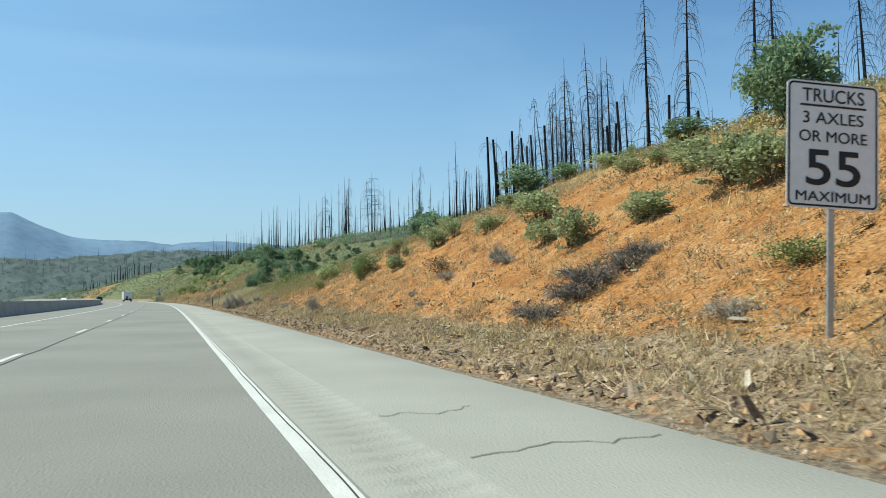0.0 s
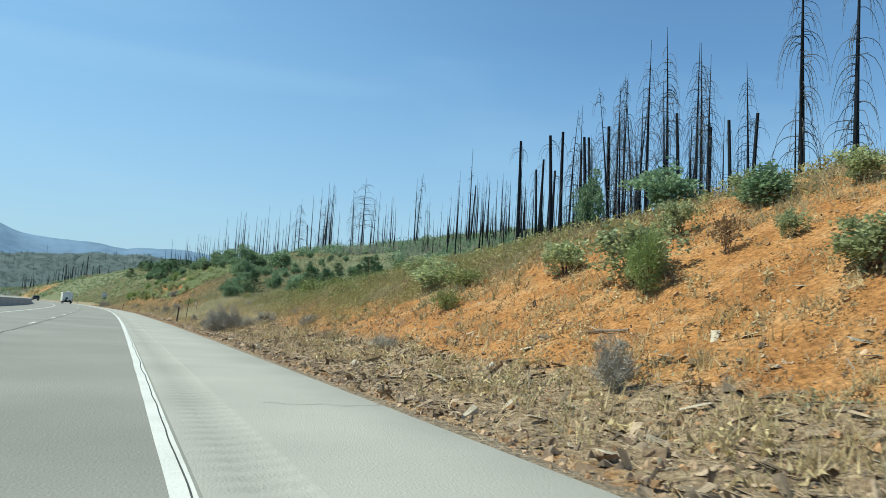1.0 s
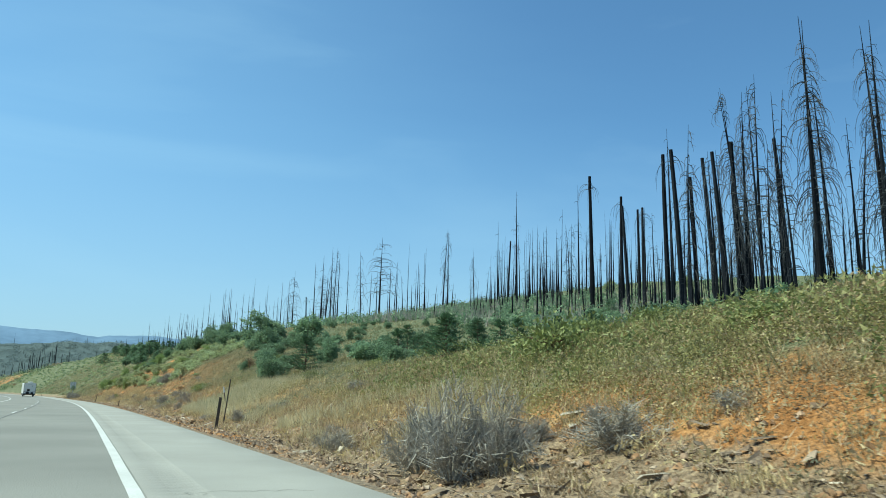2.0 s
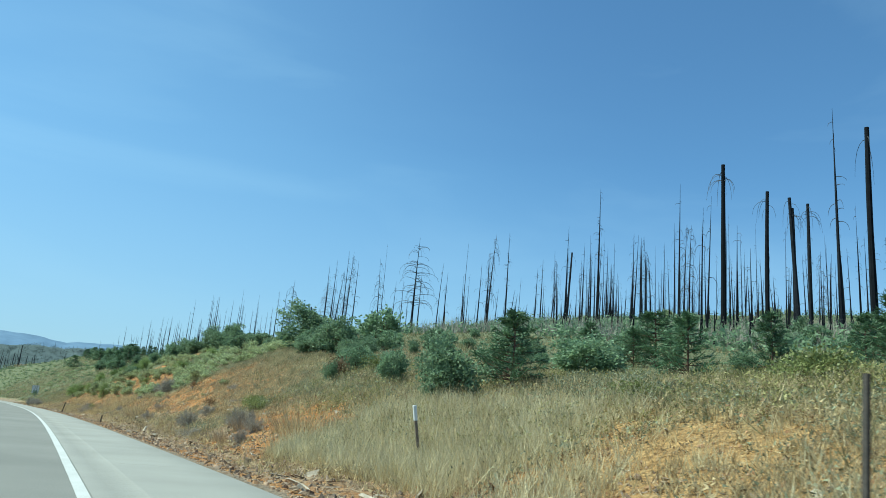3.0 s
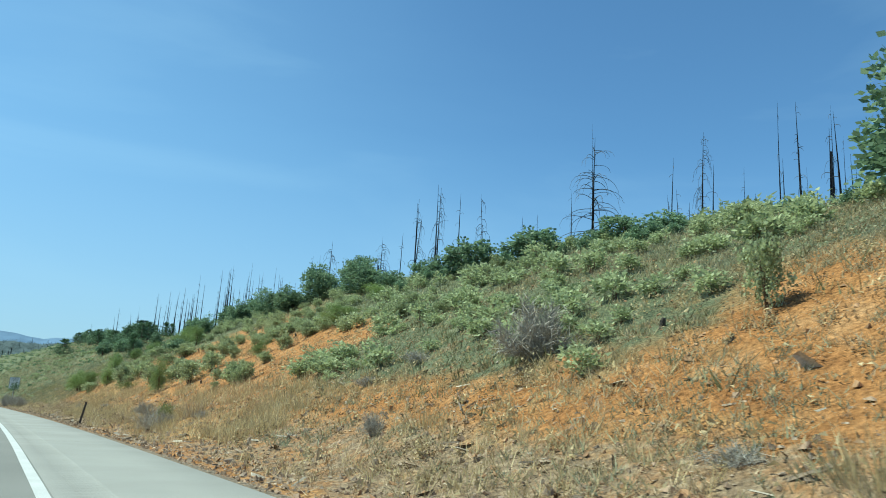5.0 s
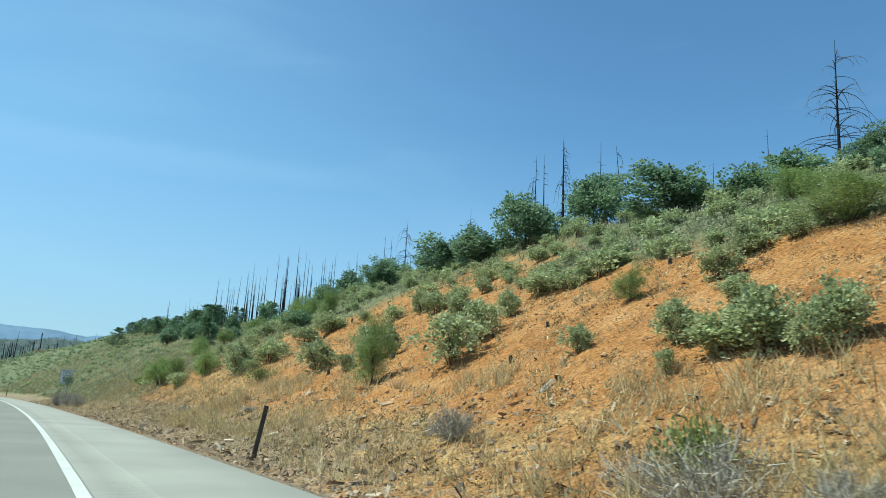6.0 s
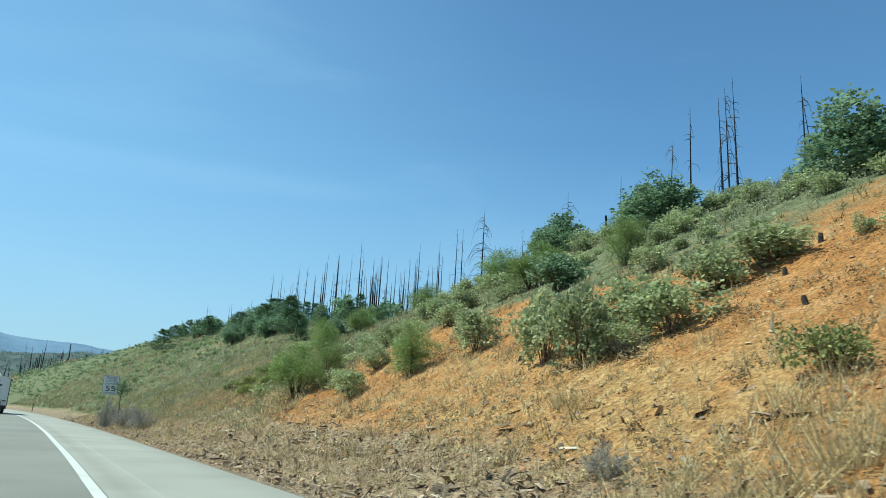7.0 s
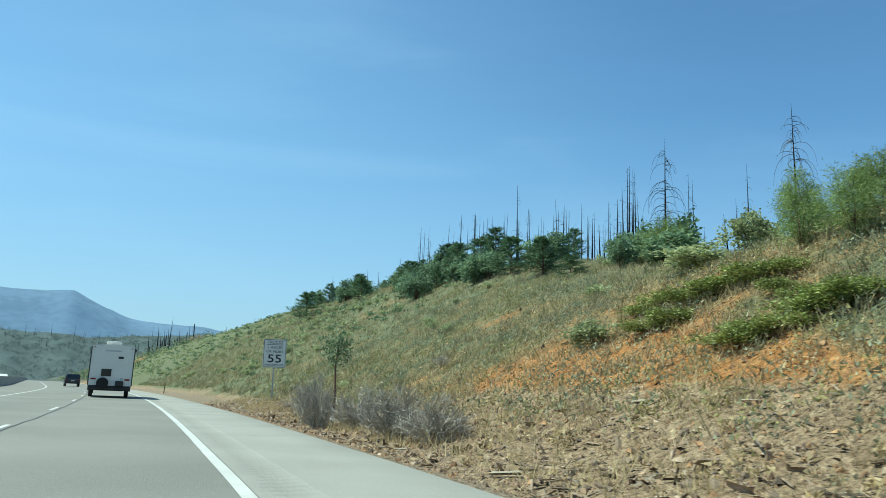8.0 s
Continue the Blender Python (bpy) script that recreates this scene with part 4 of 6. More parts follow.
grow(oak, [(23.7, 18.1, 1.76, 0.96), (32.6, 17.8, 1.22, 0.84), (34.7, 16.5, 2.08, 1.56), (39.9, 13, 1.06, 0.87), (46, 15.2, 1.77, 1.51), (119.9, 17, 1.51, 1.26), (130.1, 21, 2.84, 2.68), (150.7, 22.6, 1.89, 1.01),
    (151.4, 20.7, 2.18, 1.09), (155.9, 19.1, 2.34, 1.4), (160.6, 18.7, 2.74, 1.75), (171.2, 22.7, 1.83, 1.21), (171.3, 20.3, 1.38, 1.17), (199.7, 14.3, 1.76, 1.17), (204.2, 22.6, 2.97, 1.7),
    (208.3, 21.3, 2.01, 1.83), (234, 22.5, 2.75, 1.59)])
grow(dense_oak, [(86.5, 12.7, 1.35, 0.94), (101.2, 16.8, 2.12, 1.62), (102.7, 11.5, 1.59, 1.04), (103.5, 14.6, 1.59, 1.81), (105.1, 10.7, 0.89, 1.28), (111.2, 10.5, 0.59, 0.89), (112.9, 12.4, 1.29, 1.18), (114.2, 12.9, 1.52, 0.95),
    (117.3, 14.1, 1.71, 1.19), (118.9, 14.1, 0.94, 0.94), (126.8, 15.6, 1.76, 0.98), (128, 15.1, 1.64, 1.22), (129, 14.9, 1.37, 1.06), (131.2, 16.5, 2.07, 1.38)])
grow(tall_oak, [(17.1, 16.6, 2.64, 2.64), (51.6, 16.2, 1.16, 2.45), (98.7, 9.6, 1.6, 1.95), (121.6, 14.5, 2.17, 2.17), (138.3, 18.4, 4.2, 3.45), (167.4, 21, 1.21, 1.13), (175.3, 20.8, 3.3, 2.0), (182.6, 23.4, 2.9, 2.9),
    (186.7, 22.1, 3.24, 3.07), (188.7, 20.2, 2.7, 1.95), (192.7, 20.2, 3.3, 2.05), (200.4, 20, 2.45, 1.91), (205.4, 18, 1.55, 1.86)])
grow(fir, [(81, 12.5, 1.45, 2), (98.5, 11.6, 1.8, 2.4), (107.3, 25.8, 2.6, 2.8), (235.3, 17.6, 1.64, 1.1), (240.1, 18.9, 2.49, 2.06), (246.2, 20.3, 2.87, 2.44), (262.3, 26.3, 3.94, 3.35), (269.7, 22.8, 3.2, 2.4),
    (271.2, 27.9, 3.92, 3.25), (287.3, 24.3, 3.99, 2.79), (295.4, 20.2, 3.57, 3.57)])
grow(pine, [(38.8, 8.7, 0.75, 1.28), (163.7, 13.6, 1.73, 1.04), (167.1, 10.9, 0.72, 0.79), (167.8, 17.6, 1.43, 0.93), (173.4, 7.5, 1.1, 1.81), (197.6, 15.3, 1.42, 1.74), (199.55, 8.85, 1.35, 1.5),
    (202.7, 15.3, 1.53, 1.32), (203.5, 16.5, 1.23, 1.51), (204.9, 8.2, 1.2, 1.6), (206.3, 7.6, 1.7, 2.0), (207.5, 17.1, 1.58, 1.52), (209.9, 14.5, 1.46, 1.49), (215.9, 12.2, 1.32, 1.35), (216.9, 14.4, 1.34, 1.38),
    (217.6, 12.6, 1.22, 1.69), (235.2, 23.2, 2.28, 2.36)])
grow(weeds, [(9, 8.4, 1.08, 0.39), (46.2, 7.9, 0.69, 0.57), (47.9, 9.3, 1.4, 0.51), (69.1, 9.8, 2.12, 1.06), (69.8, 11.2, 1.21, 0.76), (110.4, 7.3, 1.03, 0.48), (111.7, 7.6, 0.89, 0.37), (113, 7.9, 0.81, 0.36),
    (160.2, 5.3, 0.8, 0.65), (185.7, 8, 1.07, 0.58), (69.4, 10.6, 1.1, 0.5)])
grow(mat, [(218.6, 9.1, 1.2, 0.22), (218.1, 9.4, 1.3, 0.26), (220.6, 10.4, 1.0, 0.24), (219.7, 10.5, 1.1, 0.28), (218.6, 10.4, 1.4, 0.26), (218.1, 10.7, 1.3, 0.22), (218.0, 10.9, 1.2, 0.2), (217.2, 10.9, 1.3, 0.28), (216.4, 10.9, 1.1, 0.24), (214.9, 8.1, 1.1, 0.2), (214.6, 8.3, 1.1, 0.28), (214.1, 8.4, 1.0, 0.22), (214.0, 8.9, 1.3, 0.26), (213.8, 9.2, 1.2, 0.23), (213.5, 9.3, 1.3, 0.26), (214.8, 9.6, 0.9, 0.2), (215.8, 10.0, 0.8, 0.22)])
grow(rusty, [(25.9, 8.5, 0.97, 0.8), (38.5, 10.4, 0.71, 0.77), (111.2, 10.9, 0.84, 0.98), (118.6, 7.1, 0.71, 0.42), (134.2, 9.1, 0.41, 0.59)])
grow(grey_brush, [(22.3, 9.2, 0.68, 0.64), (35.4, 5.5, 0.61, 0.68), (62.1, 6, 1.14, 0.61), (62.7, 4.5, 0.87, 1.07), (62.9, 3.9, 0.94, 1.17), (63.9, 3.9, 0.93, 0.93), (69.1, 4.3, 0.86, 0.49), (105.2, 5.9, 0.66, 0.55),
    (107, 5.9, 0.85, 0.73), (113.7, 5.3, 0.72, 0.68), (125, 5.2, 0.66, 0.44), (141.8, 8.6, 1.29, 1.19), (225.2, 3.4, 0.95, 1.35), (218.8, 4.2, 1.34, 0.85), (220.3, 3.9, 1.34, 1.0), (224.1, 4.3, 1.34, 0.95),
    (231.5, 4.6, 1.54, 1.0)])
grow(sparse_brush, [(159.4, 4.6, 1.1, 0.9), (158, 4.4, 0.9, 0.6), (160.6, 4.9, 0.8, 0.55)])
grow(dark_heap, [(14.16, 6.58, 1.1, 0.4), (14.24, 7.27, 1.2, 0.45), (14, 7.8, 1.2, 0.5), (13.9, 8.44, 1.2, 0.45), (13.75, 8.83, 1, 0.4)])
grow(brush_pile, [(21.5, 9.2, 0.8, 0.3), (24.7, 8.4, 0.9, 0.3), (115.6, 7.7, 0.6, 0.2), (130.3, 6.6, 0.8, 0.3), (134.4, 9.2, 0.5, 0.2), (142.1, 8.7, 1.4, 0.4), (179, 5.8, 0.6, 0.2)])

# burnt trees: s, d, height of the top
erect(feathered, [(92.2, 59, 35.3), (95.7, 55, 35.9), (106.6, 59, 33.9)])
erect(bare_pole, [(94.4, 58, 26.8), (104.1, 61, 33.7)])
erect(bare_pole, [(330.7, 78, 40.5), (356.4, 80, 44.8), (360.5, 82, 46.6)])
erect(broken_trunk, [(108.9, 57, 27.3), (111.4, 57, 25.9)])
erect(bare_pole, [(105.4, 44.4, 19.2), (107.5, 47.6, 19.6), (103.6, 48.7, 17.5), (104, 52.2, 19.1), (98.1, 57.7, 18.5), (101.7, 45.5, 15.2), (98.6, 47.7, 16.3), (107.1, 53.1, 15.6), (104, 46.3, 17.3), (99.3, 50.5, 15.8),
    (103, 59.4, 21.6), (95.2, 57.5, 16.9)])
erect(drooping, [(108.7, 54.2, 25), (104.5, 52.4, 25.5), (105, 54.5, 26.3), (100.5, 50.8, 24), (102.2, 57, 26.8), (103.1, 59.9, 33.3), (99.9, 57.2, 26.3), (104.5, 56.7, 32.9), (96.7, 61.8, 28.4), (91.4, 56.7, 21.5),
    (103.7, 57.7, 33.1)])
erect(broken_trunk, [(595, 39.1, 19.4), (606.6, 41.8, 21.3), (611.7, 44.2, 20.4), (626, 48.5, 25.8), (605.6, 47.9, 26.6), (623.2, 53.7, 26), (534.6, 41.8, 21.3), (577.1, 52.5, 26.6), (623.7, 63.8, 26.8), (594.6, 59.2, 32.3),
    (618.8, 67, 27.4), (540.7, 55.9, 23.2), (575.5, 63.7, 26.7)])
erect(feathered, [(84, 52.9, 30), (81.7, 55.8, 29)])
erect(drooping, [(109, 53.6, 30.7), (104.8, 58.8, 34.8)])
erect(broken_trunk, [(74.7, 48.7, 20.8), (104.1, 47.7, 24.9), (103.1, 52.2, 25.3), (106.9, 58.3, 28.3)])
erect(bare_pole, [(82.8, 53.6, 23.4), (84.2, 50.7, 24.1)])
copy_thing(broken_trunk[0], spot(84.3, 47.6, 0, -0.3, (1, 1, 0.42), (0, 24)))
erect([spread_snag], [(188.6, 54.2, 33.6)])
erect(feathered, [(72.5, 52.3, 38), (70.8, 56.6, 40), (63.3, 59.4, 41), (56, 55, 36), (94, 61.6, 36.7), (101.4, 62.9, 41.1), (52, 66, 38), (60, 72, 40), (46, 58, 33)])
erect(broken_trunk, [(66, 50, 22), (60, 49, 19), (80, 52, 22), (86, 55, 23)])
erect(broken_trunk, [(114.8, 56.3, 28.9), (120.1, 82.8, 37.8), (121.6, 56.7, 24.9), (122.8, 60.1, 25.5), (125.8, 62.1, 26.2), (128.7, 62, 28.4), (132.3, 60, 31.8), (173.8, 74.3, 32.6), (247.8, 62.1, 28.9)])
erect(thin_pole + bare_pole, [(268.6, 42.8, 20.4), (274.5, 47.7, 23.3), (270.7, 45.5, 20.6), (275.1, 49.5, 21.7), (275.1, 50.4, 23.9), (263.9, 41.8, 18.7), (262.7, 41.3, 20.9), (278.5, 54.7, 23.9), (267.1, 45.7, 23.9), (266.4, 45.6, 25.8), (280.8, 58.2, 29.4), (270.7, 49.8, 23.5), (277.4, 56.2, 30.3), (270.3, 50.5, 24.5), (273.3, 53.3, 23.2), (268.1, 39.4, 20.7), (278.7, 45.5, 25.4)])
erect(drooping, [(116.2, 70.1, 41), (136.8, 60.1, 26.1), (151, 75.1, 32.3), (162.4, 80, 34.1), (183.2, 65.4, 35.9), (223.3, 66.1, 38.1), (230.2, 61.8, 40.1), (240.4, 63.9, 37.8), (282.4, 82.1, 31.8)])
erect(thin_pole + bare_pole, [(304.2, 36.2, 21.0), (307.7, 41.2, 27.1), (323.0, 49.8, 30.3), (303.0, 40.6, 23.9), (304.1, 42.9, 24.9), (307.1, 45.5, 28.1), (289.7, 37.0, 22.2), (303.1, 45.5, 28.6), (307.4, 49.4, 28.2), (313.5, 54.5, 32.4),
    (284.1, 38.6, 22.9), (292.6, 44.0, 25.7), (283.5, 39.3, 23.3), (312.4, 58.1, 30.5), (307.3, 55.9, 29.6), (280.7, 39.6, 23.3), (317.2, 66.0, 33.6), (315.7, 66.8, 35.8), (302.6, 60.0, 30.5), (301.0, 59.2, 29.2),
    (282.4, 47.5, 24.4), (276.5, 44.0, 22.8), (295.8, 59.5, 30.1), (277.3, 46.8, 22.1), (281.4, 52.0, 24.7)])
erect(tiered, [(271.6, 77.5, 42), (295.3, 78.8, 45)])
erect(bare_pole, [(123.4, 65.5, 36.9), (143.8, 60, 25.2), (146.1, 62.2, 27.1), (153.3, 68.1, 30.3), (154.3, 62.8, 35.8), (159.7, 83.1, 36.5), (162, 68.2, 29), (163.4, 65.1, 32.8),
    (166.6, 57, 30.7), (200.2, 62.1, 31.7), (206.6, 62.1, 30), (210.1, 62.1, 30.5),
    (219.5, 58.2, 35.3), (225.6, 54.8, 34.5), (227.9, 60.1, 39.3), (233.9, 60, 38.1), (254.1, 70.4, 38)])
erect(bare_pole, [(283.4, 72.1, 33.7), (284.6, 82.1, 32.5), (301.9, 77.5, 41.9), (305.7, 82.1, 43.4), (307.4, 72.1, 35.5), (313.2, 82.1, 34.7), (317.3, 82.1, 37.2), (320.6, 82.1, 36.2), (324.6, 82.1, 39.9), (325.1, 117.9, 54.7),
    (337.8, 82.1, 42.7), (346.8, 82, 43.8), (360, 82.1, 46.1), (362, 99.1, 50), (367.3, 82, 47.5), (384.9, 82, 47.2), (409.2, 112.6, 59.9)])


def joined(name, label, category, picks):
    """Many copies of prototypes as one mesh a material, for what is past counting."""
    piles = {}
    for kind, m in picks:
        for child in kind.children:
            me = child.data
            co = np.empty(len(me.vertices) * 3, np.float32)
            me.vertices.foreach_get("co", co)
            piles.setdefault(me.materials[0], []).append((co.reshape(-1, 3), [tuple(p.vertices) for p in me.polygons], np.array(m)))
    for mat, pile in piles.items():
        verts, faces, n_ = [], [], 0
        for co, polys, m in pile:
            verts.append(co @ m[:3, :3].T + m[:3, 3])
            faces += [tuple(i + n_ for i in p) for p in polys]
            n_ += len(co)
        me = bpy.data.meshes.new(name)
        me.from_pydata(np.concatenate(verts).tolist(), [], faces)
        me.materials.append(mat)
        tagged(new(name, me), label, category, kind="stuff")


# burnt poles of the wood further back, past counting
rng = random.Random(4)
picks = []
for i in range(170):
    s, d = rng.uniform(62, 430), rng.uniform(56, 128)
    if 190 < s < 300 and d < 90:
        continue
    kind = thin_pole[rng.randrange(4)] if rng.random() < 0.72 else bare_pole[rng.randrange(5)]
    picks.append((kind, spot(s, d, rng.uniform(0, 360), -0.2, (rng.uniform(0.9, 1.4), rng.uniform(0.9, 1.4), rng.uniform(0.6, 1.25)))))
for i in range(330):
    s, d = rng.uniform(74, 178), 42 + 50 * rng.random() ** 0.8
    picks.append((thin_pole[rng.randrange(4)], spot(s, d, rng.uniform(0, 360), -0.2, (*[rng.uniform(0.5, 1.1)] * 2, 0.25 + 1.1 * rng.random() ** 1.7))))
for i in range(110):
    s, d = rng.uniform(380, 1000), rng.uniform(-360, -40) if i % 3 else rng.uniform(30, 90)
    picks.append((thin_pole[rng.randrange(4)], spot(s, d, rng.uniform(0, 360), -0.2, (1.1, 1.1, rng.uniform(0.4, 0.9)))))
for i in range(150):
    s, d = rng.uniform(264, 430), rng.uniform(42, 100)
    picks.append((thin_pole[rng.randrange(4)], spot(s, d, rng.uniform(0, 360), -0.2, (1.3, 1.3, rng.uniform(0.35, 0.8)))))
for i in range(34):
    s, d = rng.uniform(430, 560), rng.uniform(10, 46)
    picks.append((thin_pole[rng.randrange(4)], spot(s, d, rng.uniform(0, 360), -0.2, (2.0, 2.0, rng.uniform(0.55, 1.0)))))
joined("burnt_wood", "many thin charred poles of a burnt wood", "burnt wood", picks)
for i in range(30):
    s, d = rng.uniform(74, 150), rng.uniform(50, 80)
    copy_thing((bare_pole + bare_pole + drooping + drooping)[rng.randrange(18)], spot(s, d, rng.uniform(0, 360), -0.2, rng.uniform(0.3, 0.65)))
for i in range(34):
    s, d = rng.uniform(20, 110), rng.uniform(50, 100)
    copy_thing((bare_pole + thin_pole + drooping + feathered)[rng.randrange(17)], spot(s, d, rng.uniform(0, 360), -0.2, rng.uniform(0.6, 1.0)))

# smaller bushes between them
def sow(kinds, count, s0, s1, d0, d1, w0, w1, tall, keep_if=None):
    done = 0
    for _ in range(count * 6):
        s, d = rng.uniform(s0, s1), rng.uniform(d0, d1)
        if done >= count or (keep_if and not keep_if(s, d)):
            continue
        w = rng.uniform(w0, w1)
        copy_thing(kinds[rng.randrange(len(kinds))], spot(s, d, rng.uniform(0, 360), -0.03 * w, (w, w, w * tall * rng.uniform(0.85, 1.15))))
        done += 1


sow(slope_bush, 22, 170, 184, 13, 24, 0.5, 1.2, 0.8, lambda s, d: above_edge(s, d) < 3 and rough(s / 7, d / 4, 2) > 0.48)
sow(slope_bush, 45, 180, 214, 12, 26, 0.5, 1.3, 0.85, lambda s, d: above_edge(s, d) < 3)
sow(slope_bush, 40, 152, 174, 12.5, 21, 0.5, 1.1, 0.8, lambda s, d: above_edge(s, d) < 2)
sow(slope_bush, 16, 224, 300, 8, 22, 0.6, 1.2, 0.7)
sow(oak, 40, 112, 200, 22, 42, 0.7, 1.5, 0.8, lambda s, d: above_edge(s, d) > 2)
sow(oak, 26, 76, 118, 24, 52, 1.3, 2.8, 0.8)
sow(oak, 30, 104, 140, 15, 24, 0.7, 1.5, 0.85, lambda s, d: above_edge(s, d) > 3)
sow(slope_bush, 60, 172, 212, 12, 27, 0.5, 1.15, 0.8, lambda s, d: -7 < above_edge(s, d) < 2)
sow(fir, 20, 84, 112, 16, 48, 1.2, 2.6, 1.0)
sow(oak, 26, 139, 168, 17.3, 21, 0.5, 1.0, 0.85)
sow(oak, 18, 230, 275, 18.5, 24, 1.5, 2.7, 0.9)
sow(oak, 22, 225, 340, 22, 40, 1.8, 4.2, 0.9, lambda s, d: above_edge(s, d) > -1)
sow(fir, 20, 236, 330, 18, 34, 2.0, 3.8, 0.85, lambda s, d: above_edge(s, d) > -2)
sow(weeds, 14, 60, 112, 8, 22, 0.8, 1.8, 1.0)
sow(manzanita, 10, -6, 60, 11, 22, 0.5, 1.2, 0.8, lambda s, d: above_edge(s, d) > -3)
sow(grey_brush, 10, 4, 200, 4.6, 6.4, 0.5, 1.1, 1.0)
sow(brush_pile, 24, 4, 250, 4.3, 9.0, 0.5, 1.3, 1.0)

# low shrubs that run together, past counting
picks = []
while len(picks) < 210:
    s, d, w = rng.uniform(139, 173), rng.uniform(7.6, 25), rng.uniform(0.5, 1.3)
    if above_edge(s, d) < 4 and (s < 156 or d > 12.5):
        picks.append((low_shrub[len(picks) % 3], spot(s, d, rng.uniform(0, 360), -0.03, (w, w, w * rng.uniform(0.6, 0.9)))))
while len(picks) < 330:
    s, d, w = rng.uniform(186, 213), rng.uniform(7.5, 24), rng.uniform(0.5, 1.1)
    if above_edge(s, d) < 3 and (s > 207 or d > 12 and above_edge(s, d) > -7):
        picks.append((low_shrub[len(picks) % 3], spot(s, d, rng.uniform(0, 360), -0.03, (w, w, w * rng.uniform(0.55, 0.85)))))
while len(picks) < 420:
    s, d, w = rng.uniform(224, 330), rng.uniform(7, 27), rng.uniform(0.4, 1.1)
    picks.append((low_shrub[len(picks) % 3], spot(s, d, rng.uniform(0, 360), -0.03, (w, w, w * rng.uniform(0.5, 0.8)))))
joined("shrub_cover", "low grey-green shrubs growing together over the slope", "shrubs", picks)

# the prototypes become plants themselves, out on the hill
for i, ob in enumerate(protos):
    s, d = 150 + 6.5 * i, 96 + (i * 7) % 23
    ob.matrix_basis = spot(s, d, 40 * i, -0.1, 0.5 if ob in HEIGHT else 2.0)


# ---------------------------------------------------------------- grass, clods and litter (past counting)
def tufts(name, label, mat, count, blades, s0, s1, d0, d1, height, width, density, seed, flop=0.45):
    g_ = np.random.default_rng(seed)
    s, d = g_.uniform(s0, s1, count), d0 + (d1 - d0) * g_.random(count) ** 1.25
    ok = g_.random(count) < density(s, d)
    s, d = s[ok], d[ok]
    big = g_.uniform(0.45, 1.35, len(s))
    s, d, big = (np.repeat(v, blades) for v in (s, d, big))
    n_ = len(s)
    s, d = s + g_.normal(0, 0.075, n_) * big, d + g_.normal(0, 0.075, n_) * big
    X, Y = to_xy(s, d)
    root = np.stack([X, Y, land(s, d) - 0.01], -1)
    tip = root + np.stack([g_.normal(0, flop, n_), g_.normal(0, flop, n_), np.ones(n_)], -1) * (height * big * g_.uniform(0.5, 1.2, n_))[:, None]
    a = g_.uniform(0, 2 * math.pi, n_)
    side = np.stack([np.cos(a), np.sin(a), 0 * a], -1) * (width * g_.uniform(0.6, 1.3, n_))[:, None]
    return tagged(new(name, triangles(name, np.stack([root - side, root + side, tip], 1), mat)), label, "grass", kind="stuff")


def grassy(s, d):
    c = covers(s, d)
    return np.clip((c["straw"] - 0.22) * 1.25 + 0.04, 0, 1)


def verdant(s, d):
    return np.clip(covers(s, d)["green"] * 1.6 - 0.1, 0, 1)


tufts("dry_grass", "pale straw-coloured dry grass tufts on the bank", STRAW, 23000, 11, -4, 252, 3.4, 14, 0.32, 0.008, grassy, 1)
tufts("dry_grass", "pale straw-coloured dry grass above the cut", STRAW, 19000, 9, -4, 330, 9, 40, 0.34, 0.013, grassy, 2)
tufts("green_grass", "olive green grass and weeds on the hill", OLIVE, 22000, 8, -4, 330, 5.5, 40, 0.34, 0.015, verdant, 3)
tufts("tall_grass", "tall yellowed grass in the hollow", PALE_GRASS, 3000, 15, 66, 99.5, 4.8, 9.5, 0.42, 0.009, lambda s, d: 0.04 + 0.85 * (rough(s / 4, d / 2, 2) > 0.52) * (d < 8), 4, 0.35)
tufts("tall_grass", "tall pale grass in the hollow", PALE_GRASS, 2800, 15, 90, 99.8, 4.9, 9.2, 0.5, 0.008, lambda s, d: 0.75 + 0 * s, 6, 0.35)
tufts("tall_grass", "tall green-tinged grass in the hollow", OLIVE, 300, 14, 91, 100, 5.2, 9.0, 0.42, 0.008, lambda s, d: 0.7 + 0 * s, 7, 0.35)
tufts("tall_grass", "tall yellowed grass along the foot of the slope", STRAW, 3000, 14, 148, 186, 4.4, 8.0, 0.42, 0.009, lambda s, d: 0.05 + 0.7 * (rough(s / 3, d / 2, 2) > 0.54), 5, 0.5)


